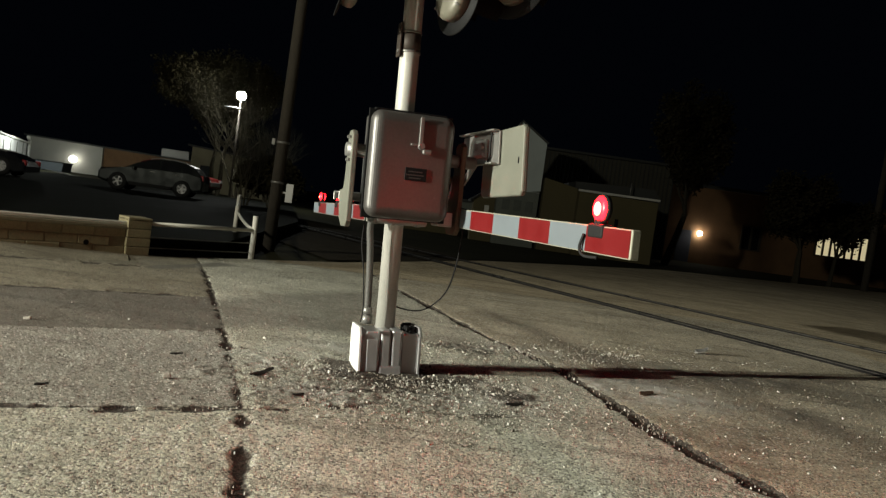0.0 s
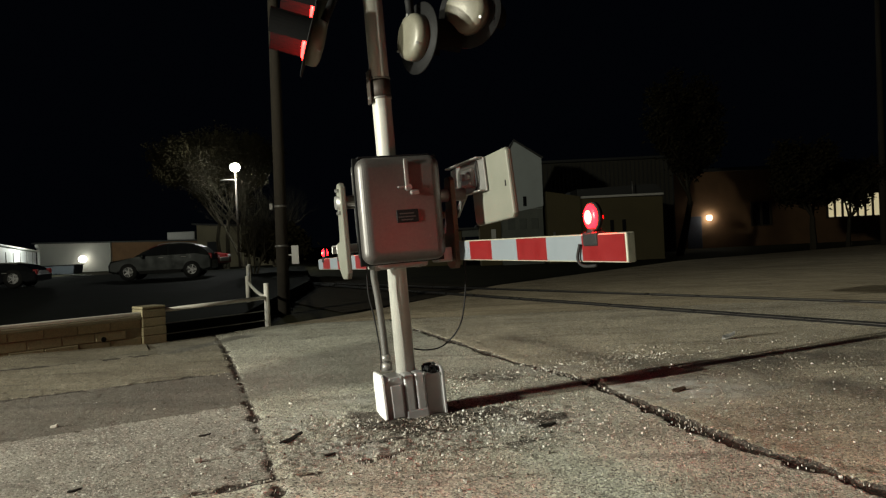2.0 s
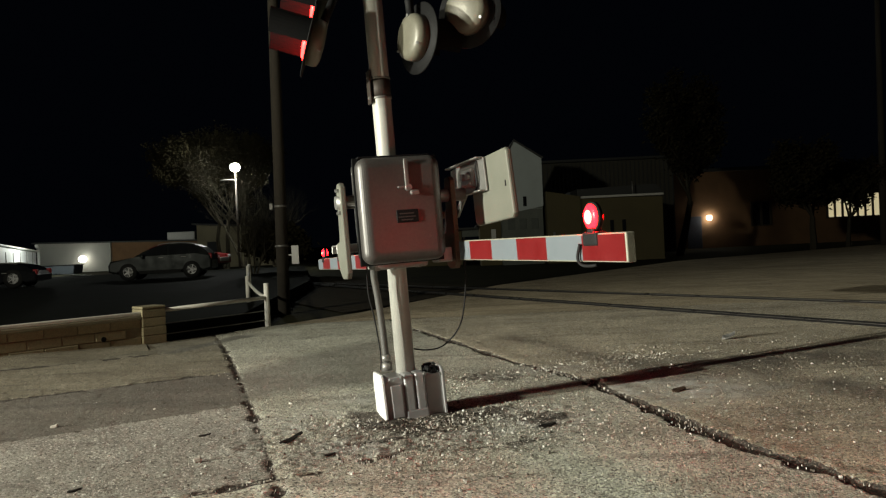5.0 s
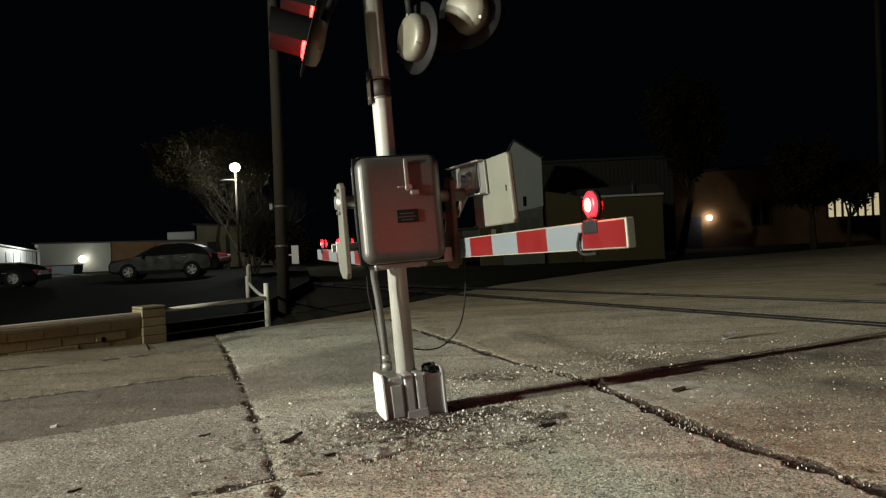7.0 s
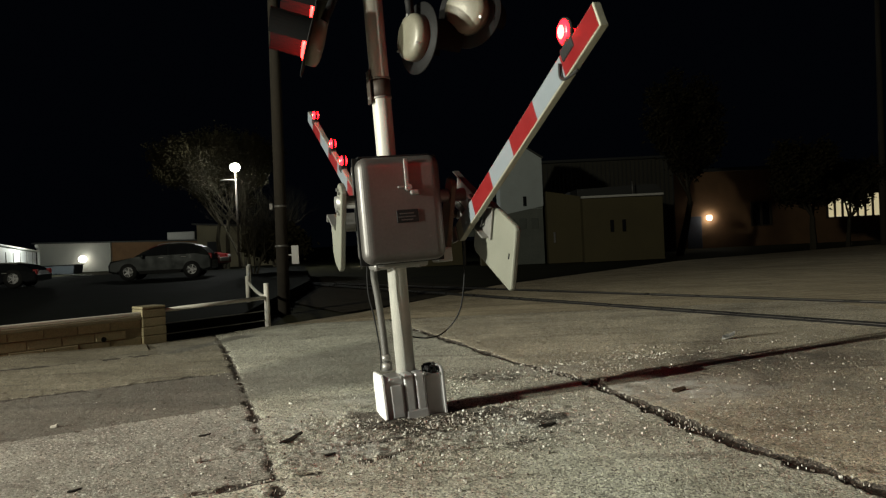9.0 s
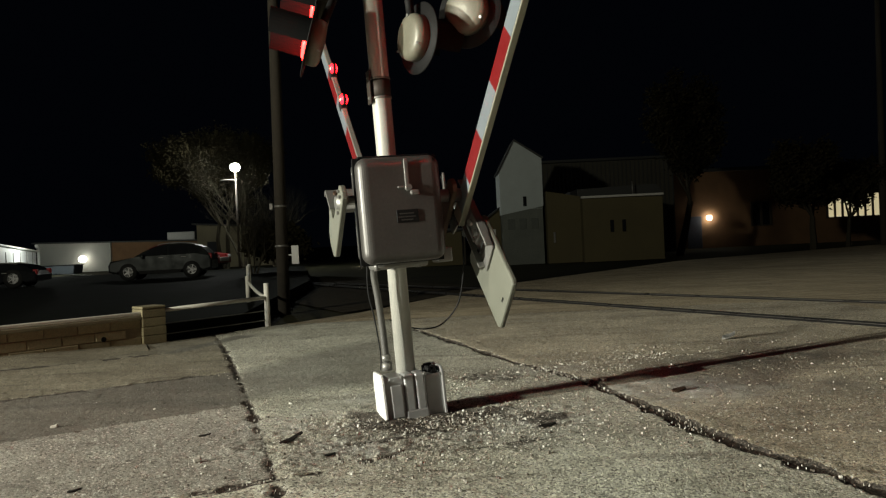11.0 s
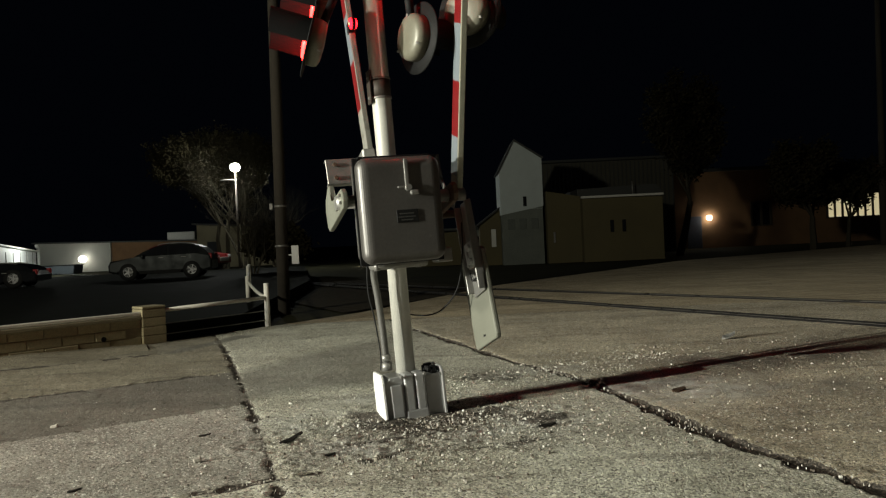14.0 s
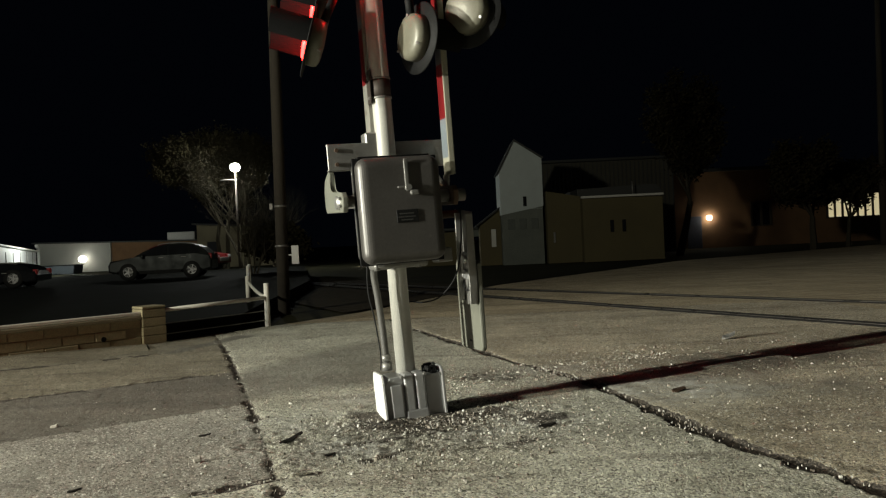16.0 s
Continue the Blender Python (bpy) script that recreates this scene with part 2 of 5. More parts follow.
def lathe(bm, prof, seg=24, m=Matrix()):
    """A body of revolution about local z; prof: (radius, height) pairs."""
    rings = []
    for r, h in prof:
        rings.append([bm.verts.new(m @ Vector((r * math.cos(2 * math.pi * i / seg), r * math.sin(2 * math.pi * i / seg), h))) for i in range(seg)])
    for a, b in zip(rings, rings[1:]):
        for i in range(seg):
            f = bm.faces.new((a[i], a[(i + 1) % seg], b[(i + 1) % seg], b[i]))
            f.smooth = True
    bm.faces.new(rings[0][::-1])
    bm.faces.new(rings[-1])


def rope(bm, pts, r, seg=6):
    """A bent tube along points."""
    ctl = [Vector(p) for p in pts]
    pts = []
    for i in range(len(ctl) - 1):
        a, b, c, d = ctl[max(0, i - 1)], ctl[i], ctl[i + 1], ctl[min(len(ctl) - 1, i + 2)]
        for k in range(5):
            t = k / 5
            pts.append(0.5 * (2 * b + (c - a) * t + (2 * a - 5 * b + 4 * c - d) * t * t + (3 * b - a - 3 * c + d) * t ** 3))
    pts.append(ctl[-1])
    rings = []
    side = None
    for i, p in enumerate(pts):
        d = (pts[min(i + 1, len(pts) - 1)] - pts[max(i - 1, 0)]).normalized()
        side = d.orthogonal() if side is None else side - d * side.dot(d)
        side.normalize()
        up = d.cross(side)
        rings.append([bm.verts.new(p + (side * math.cos(6.28319 * k / seg) + up * math.sin(6.28319 * k / seg)) * r) for k in range(seg)])
    for a, b in zip(rings, rings[1:]):
        for k in range(seg):
            bm.faces.new((a[k], a[(k + 1) % seg], b[(k + 1) % seg], b[k])).smooth = True
    bm.faces.new(rings[0][::-1])
    bm.faces.new(rings[-1])


def arc_points(p, q, sag, n=14):
    p, q = Vector(p), Vector(q)
    return [p.lerp(q, i / n) - Vector((0, 0, 4 * sag * (i / n) * (1 - i / n))) for i in range(n + 1)]


def B():
    return bmesh.new()


# ---- ground, pavement, tracks ----
def flat(name, pts, z, material, label, category, thick=0.0):
    bm = B()
    if thick:
        slab(bm, pts, "z", z - thick, thick)
    else:
        bm.faces.new([bm.verts.new((x, y, z)) for x, y in pts])
    return tagged(part(name, bm, material), label, category, kind="structure")


flat("ground", [(-1500, -600), (1500, -600), (1500, 1500), (-1500, 1500)], -0.06, EARTH, "dark night-time grass and dirt ground", "ground")
flat("lot", [(-5.9, 9.6), (-4.3, 11.1), (-3.3, 12.3), (-4.2, 24), (-8, 44), (-60, 48), (-60, 0), (-14, 1)], 0.2, LOTM, "parking lot above the low wall, shade put into its dark asphalt colour", "parking lot", 0.3)

CRACK_A = [(-1.2, 13.4), (-0.45, 10.85), (0.63, 7.63), (1.13, 6.5), (1.61, 4.36), (1.96, 3.48), (2.7, 1.2)]
CRACK_B = [(-4.6, 14.2), (-3.1, 10.46), (-2.42, 8.54), (-1.63, 6.2), (-1.33, 5.25), (-0.92, 3.97), (-0.3, 1.4)]
CRACK_C = [(-8.0, 0.75), (-1.47, 3.86), (-0.98, 4.1)]
EDGE_D = [(-9.0, 3.95), (-3.98, 6.78), (-2.25, 7.76)]
EDGE_E = [(-8.0, 2.2), (-3.06, 5.19), (-1.66, 6.1)]
CRACK_F = [(-1.6, 3.72), (-1.38, 3.86), (-0.97, 4.06), (-0.63, 4.25), (-0.33, 4.48), (-0.14, 4.61)]
STRIP_N = [(-2.22, 7.85), (-1.83, 8.75), (-1.33, 9.6), (-0.9, 10.2)]
STRIP_S = [(-1.6, 6.05), (-1.4, 6.35), (-0.93, 6.5), (-0.6, 6.6)]
EDGE_G = [(-6.0, 8.2), (-4.77, 8.83), (-4.24, 9.09), (-3.63, 9.44)]


def away(p, line):
    """Distance from p to a bent line, and the side of it."""
    best, side = 1e9, 1
    for (ax, ay), (bx, by) in zip(line, line[1:]):
        dx, dy = bx - ax, by - ay
        k = max(0, min(1, ((p[0] - ax) * dx + (p[1] - ay) * dy) / (dx * dx + dy * dy)))
        ex, ey = p[0] - ax - k * dx, p[1] - ay - k * dy
        d = math.hypot(ex, ey)
        if d < best:
            best, side = d, (1 if dx * ey - dy * ex > 0 else -1)
    return best, side


X0, X1, Y0, Y1 = -6.0, 6.0, 2.6, 12.4
BASE = Vector((-0.301, 5.6, 0.0))


def pavement():
    """Concrete slabs with broken joints between them; the near stretch is a fine sheet with real grooves."""
    root = tagged(new("pavement"), "worn cracked concrete and asphalt pavement with gravel", "pavement", kind="structure")
    step = 0.02
    nx, ny = int((X1 - X0) / step), int((Y1 - Y0) / step)
    xs, ys = np.linspace(X0, X1, nx + 1), np.linspace(Y0, Y1, ny + 1)
    GX, GY = np.meshgrid(xs, ys)
    rng = np.random.default_rng(4)

    def smooth(a, k):
        for _ in range(k):
            a = (a + np.roll(a, 1, 0) + np.roll(a, -1, 0) + np.roll(a, 1, 1) + np.roll(a, -1, 1)) / 5
        return a
    j1, j2 = smooth(rng.normal(0, 1, GX.shape), 4), smooth(rng.normal(0, 1, GX.shape), 40)
    j1, j2 = j1 / j1.std(), j2 / j2.std()
    rough = rng.normal(0, 1, GX.shape)

    def dist(line):
        d = np.full(GX.shape, 1e9)
        s = np.ones(GX.shape)
        for (ax, ay), (bx, by) in zip(line, line[1:]):
            dx, dy = bx - ax, by - ay
            k = np.clip(((GX - ax) * dx + (GY - ay) * dy) / (dx * dx + dy * dy), 0, 1)
            ex, ey = GX - ax - k * dx, GY - ay - k * dy
            e = np.hypot(ex, ey)
            s = np.where(e < d, np.where(dx * ey - dy * ex > 0, 1, -1), s)
            d = np.minimum(d, e)
        return d, s
    dA, sA = dist(CRACK_A)
    dB, sB = dist(CRACK_B)
    dC, sC = dist(CRACK_C)
    dD, sD = dist(EDGE_D)
    dE, sE = dist(EDGE_E)
    dF, sF = dist(CRACK_F)
    dG, sG = dist(EDGE_G)
    wob = 0.010 * j1 + 0.014 * j2

    def groove(d, w, soft=0.018):
        return np.clip((w - d - wob) / soft + 0.5, 0, 1)
    thin = np.clip((GY - 6.2) / 0.8, 0, 1)
    cA, cB, cC = groove(dA, 0.042 - 0.022 * thin), groove(dB, 0.012), groove(dC, 0.016) * (sB < 0)
    cD, cF = groove(dD, 0.065, 0.04) * (j2 > -0.5), groove(dF, 0.028) * (j2 > -0.9)
    cG = groove(dG, 0.09, 0.04) * (j2 > -0.7)
    cE = groove(dE, 0.022) * (sB < 0) * (j2 > -0.3)
    wA, wB, wC = groove(dA, 0.066 - 0.034 * thin, 0.024), groove(dB, 0.024, 0.024), groove(dC, 0.028, 0.024) * (sB < 0)
    cut = np.maximum.reduce([cA, wA, 0.75 * wB, 0.8 * wC, 0.8 * cB, 0.8 * cC, 0.7 * cD, 0.75 * cF, 0.5 * cE, 0.75 * cG])
    hole = np.hypot((GX - BASE.x - 0.12) / 0.85, (GY - BASE.y + 0.28) / 0.5)
    hole2 = np.hypot((GX - BASE.x - 0.85) / 0.28, (GY - BASE.y + 0.35) / 0.45)
    hole3 = np.hypot((GX - BASE.x - 0.75) / 0.75, (GY - BASE.y - 1.15) / 0.28)
    hole4 = np.hypot((GX - BASE.x + 0.1) / 0.8, (GY - BASE.y + 0.85) / 0.55)
    edge = 0.22 * j1 + 0.4 * j2
    soil = np.maximum.reduce([np.clip(1.3 - hole + 0.3 * edge, 0, 0.78), np.clip(1.05 - hole2 + 0.4 * edge, 0, 0.66), np.clip(0.95 - hole3 + 0.4 * edge, 0, 0.58),
                              np.clip(1.1 - hole4 + 0.5 * edge, 0, 0.5)])
    halo = 0.42 * np.maximum.reduce([np.exp(-dA / 0.07), 0.9 * np.exp(-dB / 0.06), 0.7 * np.exp(-dC / 0.05)])
    DIRT_SHADE = np.clip(np.maximum.reduce([cut * 1.1, soil, halo]), 0, 1.1)
    # stones' cast shadows painted as dark streaks along the low light's way, round the foot
    along, across = GX * 0.9 + GY * 0.43, -GX * 0.43 + GY * 0.9
    table = np.random.default_rng(9).random((64, 512))

    def drawn(ku, kv):
        u, v = (along * ku) % 63, (across * kv) % 511
        i, k = np.minimum(u.astype(int), 62), np.minimum(v.astype(int), 510)
        fu, fv = u - i, v - k
        return (table[i, k] * (1 - fu) + table[i + 1, k] * fu) * (1 - fv) + (table[i, k + 1] * (1 - fu) + table[i + 1, k + 1] * fu) * fv
    patch = np.exp(-(((GX + 0.1) / 1.3) ** 2 + ((GY - 4.9) / 0.75) ** 2)) + 0.6 * np.exp(-(((GX - 1.9) / 1.5) ** 2 + ((GY - 6.9) / 0.9) ** 2))
    stone_shadow = np.clip((0.55 * drawn(2.2, 20) + 0.45 * drawn(4.5, 55) - 0.56) * 5.0, 0, 0.75) * np.clip(patch * 1.2, 0, 1)
    DIRT_SHADE = np.maximum(DIRT_SHADE, stone_shadow)
    # pale dust of broken concrete, and the strip of tar that runs on past the joint
    DUST = np.zeros(GX.shape)
    for x, y, w, k in ((0.35, 5.16, 0.5, 0.8), (-0.95, 5.42, 0.4, 0.6), (1.75, 5.95, 0.6, 0.65), (-0.6, 4.6, 0.3, 0.6), (0.9, 6.9, 0.5, 0.4), (-0.75, 6.1, 0.3, 0.45)):
        DUST = np.maximum(DUST, 1.15 * k * np.exp(-((GX - x) ** 2 + ((GY - y) * 1.2) ** 2) / w ** 2))
    DUST = np.clip(DUST * (1 + 0.3 * j2), 0, 1)
    dN, sN = dist(STRIP_N)
    dS, sS = dist(STRIP_S)
    soft = np.clip(dN * 3 + 0.1 * j2, 0, 1) * np.clip(dS * 3 + 0.1 * j2, 0, 1)
    TAR_SHADE = soft * (sN < 0) * (sS > 0) * (sB > 0) * np.clip((0.1 - GX) / 0.9, 0, 1) * 0.75
    # shadow below the fence, painted as a dark patch in the tar's layer
    dP, sP = dist([(-3.4, 9.6), (-3.2, 10.2), (-2.9, 10.95)])
    TAR_SHADE = np.maximum(TAR_SHADE, np.clip(1.6 - dP / 0.13 + 0.25 * j2, 0, 1))
    for x, y, w, k in ((2.75, 7.1, 0.7, 0.55), (3.3, 5.9, 0.9, 0.45), (2.9, 4.6, 0.7, 0.35), (-2.6, 4.3, 0.6, 0.3)):
        TAR_SHADE = np.maximum(TAR_SHADE, np.clip(k * np.exp(-(((GX - x) / (1.6 * w)) ** 2 + ((GY - y) / (0.6 * w)) ** 2)) * (1 + 0.5 * j2), 0, 1))
    # darker band between the wall and EDGE_G
    TAR_SHADE = np.maximum(TAR_SHADE, 0.4 * (sG > 0) * (GX < -3.4) * np.clip(1 + 0.3 * j2, 0, 1))
    Z = 0.0013 * j2 + 0.0005 * j1 + 0.0016 * rough + 0.004 * np.clip(1 - np.abs(dA - 0.14) / 0.12, 0, 1) * (sA > 0)
    Z = Z - 0.024 * cA - 0.014 * np.maximum(cB, cC) - 0.008 * np.maximum.reduce([cD, cF, cE, cG])
    Z = Z - 0.016 * np.clip(1.0 - hole, 0, 1) + np.where(soil > 0.2, 0.0025 * rough + 0.002 * j1, 0)
    asphalt = (sB < 0) & (sE > 0) & (sD < 0)
    shoulder = (sB < 0) & (sD > 0)
    kind = np.zeros(GX.shape, int)
    kind[sA < 0] = 1
    kind[(sB < 0)] = 2
    kind[(sB < 0) & (sC < 0)] = 3
    kind[asphalt] = 4
    kind[shoulder] = 5
    q = kind[:-1, :-1].copy()
    # nothing past the wall's foot and the grass edge
    cx, cy = (GX[:-1, :-1] + step / 2), (GY[:-1, :-1] + step / 2)
    q[(cy - 10.5) - (cx + 4.17) * 1.284 > 0.0] = -1
    ids = np.arange(GX.size).reshape(GX.shape)
    V = np.stack([GX.ravel(), GY.ravel(), Z.ravel()], 1)
    names = {0: ("slab", BROWNCON, ""), 1: ("slab", CONCRETE, ""), 2: ("slab", GREYCON, ""), 3: ("slab", CONCRETE, ""),
             4: ("asphalt_strip", ASPHALT, "darker worn asphalt strip"), 5: ("slab", OLDPAVE, "brownish old paving by the wall")}
    for k, (nm, mt, lb) in names.items():
        sel = np.argwhere(q == k)
        if not len(sel):
            continue
        r, c = sel[:, 0], sel[:, 1]
        F = np.stack([ids[r, c], ids[r, c + 1], ids[r + 1, c + 1], ids[r + 1, c]], 1)
        used, inv = np.unique(F.ravel(), return_inverse=True)
        me = bpy.data.meshes.new(nm)
        me.from_pydata(V[used].tolist(), [], inv.reshape(F.shape).tolist())
        me.materials.append(mt)
        me.polygons.foreach_set("use_smooth", [True] * len(me.polygons))
        # the dirt layer holds real dirt and the painted stone shadows
        for key, field in (("dirt", DIRT_SHADE), ("dust", DUST), ("tar_shade", TAR_SHADE)):
            layer = me.attributes.new(key, "FLOAT", "POINT")
            layer.data.foreach_set("value", field.ravel()[used].astype(np.float32))
        ob = new(nm, me)
        ob.parent = root
        if lb:
            ob["label"] = lb
    # the rest, farther off or beside the view
    for nm, pts, mt in (("slab", [(X1, Y0), (60, Y0), (60, 66), (22.86, 39.61), (9.31, 30.47), (1.38, 20.19), (-1.54, 13.99), (-2.7, Y1), (X1, Y1)], FARPAVE),
                        ("slab", [(-30, Y0 - 14), (60, Y0 - 14), (60, Y0), (-30, Y0)], CONCRETE),
                        ("slab", [(-30, Y0), (X0, Y0), (X0, 8.15), (-14, -2.1), (-30, -22)][:3] + [(-10.5, Y0)], ASPHALT)):
        bm = B()
        bm.faces.new([bm.verts.new((x, y, 0)) for x, y in pts])
        part(nm, bm, mt, root)
    # the verge that climbs from the road's edge to the foot of the low wall
    bm = B()
    foot = [(-8.2, 6.4), (-7.0, 7.55), (-6.0, 8.2), (-4.77, 8.83), (-4.24, 9.09), (-3.75, 9.62)]
    rise = (0.12, 0.12, 0.12, 0.09, 0.05, 0.012)
    lo, mid, hi = [], [], []
    for (x, y), h, d in zip(foot, rise, (-5.6, -4.1, -2.9, -1.55, -0.85, 0.05)):
        w = WALL_B + WALL_D * d
        lo.append(bm.verts.new((x, y, -0.02)))
        mid.append(bm.verts.new((x + (w.x - x) * 0.45, y + (w.y - y) * 0.45, 0.012 + h * 0.35)))
        hi.append(bm.verts.new((w.x - 0.02, w.y + 0.03, h)))
    for a, b in ((lo, mid), (mid, hi)):
        for i in range(len(foot) - 1):
            bm.faces.new((a[i], a[i + 1], b[i + 1], b[i])).smooth = True
    part("verge", bm, OLDPAVE, root, "brown dirt verge against the wall")
    return root


WALL_A, WALL_B = Vector((-5.42, 9.26, 0)), Vector((-4.17, 10.5, 0))
WALL_D = (WALL_B - WALL_A).normalized()
pavement()


def rail(a, b):
    """One rail of the track, its head level with the pavement, between flat dark strips for the flangeway."""
    a, b = Vector((*a, 0)), Vector((*b, 0))
    d = (b - a).normalized()
    n = Vector((-d.y, d.x, 0))
    a, b = a - d * 60, b + d * 14
    root = tagged(new("rail"), "worn steel rail sunk in the paved crossing", "rail", "crossing rails")
    root.location = (a + b) / 2
    m = Matrix.Translation((b - a).length * 0 * d) @ Matrix.Rotation(math.atan2(d.y, d.x), 4, "Z")
    ln = (b - a).length
    bm = B()
    box(bm, (0, 0, -0.01), (ln, 0.07, 0.05), 0.008, 2, m)
    part("rail_head", bm, mat("polished rail steel", (0.3, 0.28, 0.26), 0.3, 0.9, 0.2, 3, 0.1), root)
    # flat strips; the gap's dirt and shade are both put into their dark colour
    bm = B()
    box(bm, (0, 0.115, 0.004), (ln, 0.16, 0.006), 0, 2, m)
    box(bm, (0, -0.115, 0.004), (ln, 0.16, 0.006), 0, 2, m)
    part("flangeway", bm, CRACK, root, "dark flangeway strip beside the rail, dirt and gap shade in its colour")
    return root


rail((2.21, 17.3), (6.56, 11.43))
rail((1.29, 15.66), (5.14, 8.97))
flat("track_bed", [(-1.9, 14.4), (1.3, 20.0), (-10, 40), (-24, 62), (-28, 60), (-11, 33)], -0.03, BALLAST, "dark gravel track bed leading away", "track bed")


def rubble():
    """Loose stones and glass crumbs round the broken mast foot and along the joints."""
    rnd = random.Random(7)
    V, F = [], []

    def stone(x, y, r):
        n0 = len(V)
        z0 = -0.016 * max(0.0, 1 - math.hypot((x - BASE.x - 0.12) / 0.85, (y - BASE.y + 0.28) / 0.5))
        up = r * rnd.uniform(0.4, 0.95)
        k = 5
        a0 = rnd.random() * 6.28
        for i in range(k):
            a = a0 + 6.283 * i / k
            q = r * rnd.uniform(0.7, 1.2)
            V.append((x + q * math.cos(a), y + q * math.sin(a), z0 - 0.008))
        for i in range(k):
            a = a0 + 0.3 + 6.283 * i / k
            q = r * rnd.uniform(0.4, 0.85)
            V.append((x + q * math.cos(a), y + q * math.sin(a), z0 + up * rnd.uniform(0.8, 1.2)))
        for i in range(k):
            j = (i + 1) % k
            F.append((n0 + i, n0 + j, n0 + k + j, n0 + k + i))
        F.append(tuple(n0 + k + i for i in range(k)))
    def size(k, most):
        return min(most, 0.0018 + rnd.expovariate(k))
    for _ in range(2100):
        a, d = rnd.random() * 6.283, abs(rnd.gauss(0.1, 0.6))
        stone(BASE.x + 0.15 + math.cos(a) * d * 1.4, BASE.y - 0.32 + math.sin(a) * d * 0.95, size(400, 0.018))
    for _ in range(2400):
        k = rnd.random()
        stone(BASE.x + 0.2 + 2.4 * k + rnd.gauss(0, 0.25), BASE.y + 0.85 + 1.3 * k + rnd.gauss(0, 0.25), size(380, 0.02))
    for _ in range(1400):
        stone(BASE.x + 0.85 + rnd.gauss(0, 0.25), BASE.y - 0.3 + rnd.gauss(0, 0.35), size(400, 0.018))
    for line, cnt, w in ((CRACK_A, 380, 0.08), (CRACK_B, 260, 0.09)):
        for _ in range(cnt):
            i = rnd.randrange(1, len(line) - 1)
            k = rnd.random()
            (ax, ay), (bx, by) = line[i], line[i + 1]
            stone(ax + k * (bx - ax) + rnd.gauss(0, w), ay + k * (by - ay) + rnd.gauss(0, w), size(520, 0.012))
    for _ in range(3200):
        x, y = rnd.uniform(-4.5, 5.5), rnd.uniform(3, 8.5)
        if x > -1.5 or rnd.random() < 0.3:
            stone(x, y, size(560, 0.014))
    for _ in range(2600):
        stone(rnd.uniform(0.8, 4.6), rnd.uniform(4.4, 8.4), size(480, 0.016))
    for _ in range(5200):
        stone(BASE.x + rnd.gauss(0.0, 0.6), BASE.y - 0.75 + rnd.gauss(0, 0.42), size(430, 0.018))
    me = bpy.data.meshes.new("rubble")
    me.from_pydata(V, [], F)
    me.materials.append(CHIPS)
    tagged(new("rubble", me), "loose pale gravel and broken concrete crumbs", "gravel", kind="stuff")


rubble()

# ---- the crossing gate ----
GATE_X = Vector((0.9469, 0.3189, 0.0398))
GATE_Z = Vector((-0.042, 0.0, 0.99912))
GATE_Y = GATE_Z.cross(GATE_X)
GATE_M = Matrix.Translation(BASE) @ Matrix((GATE_X, GATE_Y, GATE_Z)).transposed().to_4x4()
HUB = (0.0, -0.28, 1.535)

gate = tagged(new("crossing_gate"), "silver railroad crossing gate with striped arms and leaning mast", "crossing gate")
gate.matrix_basis = GATE_M


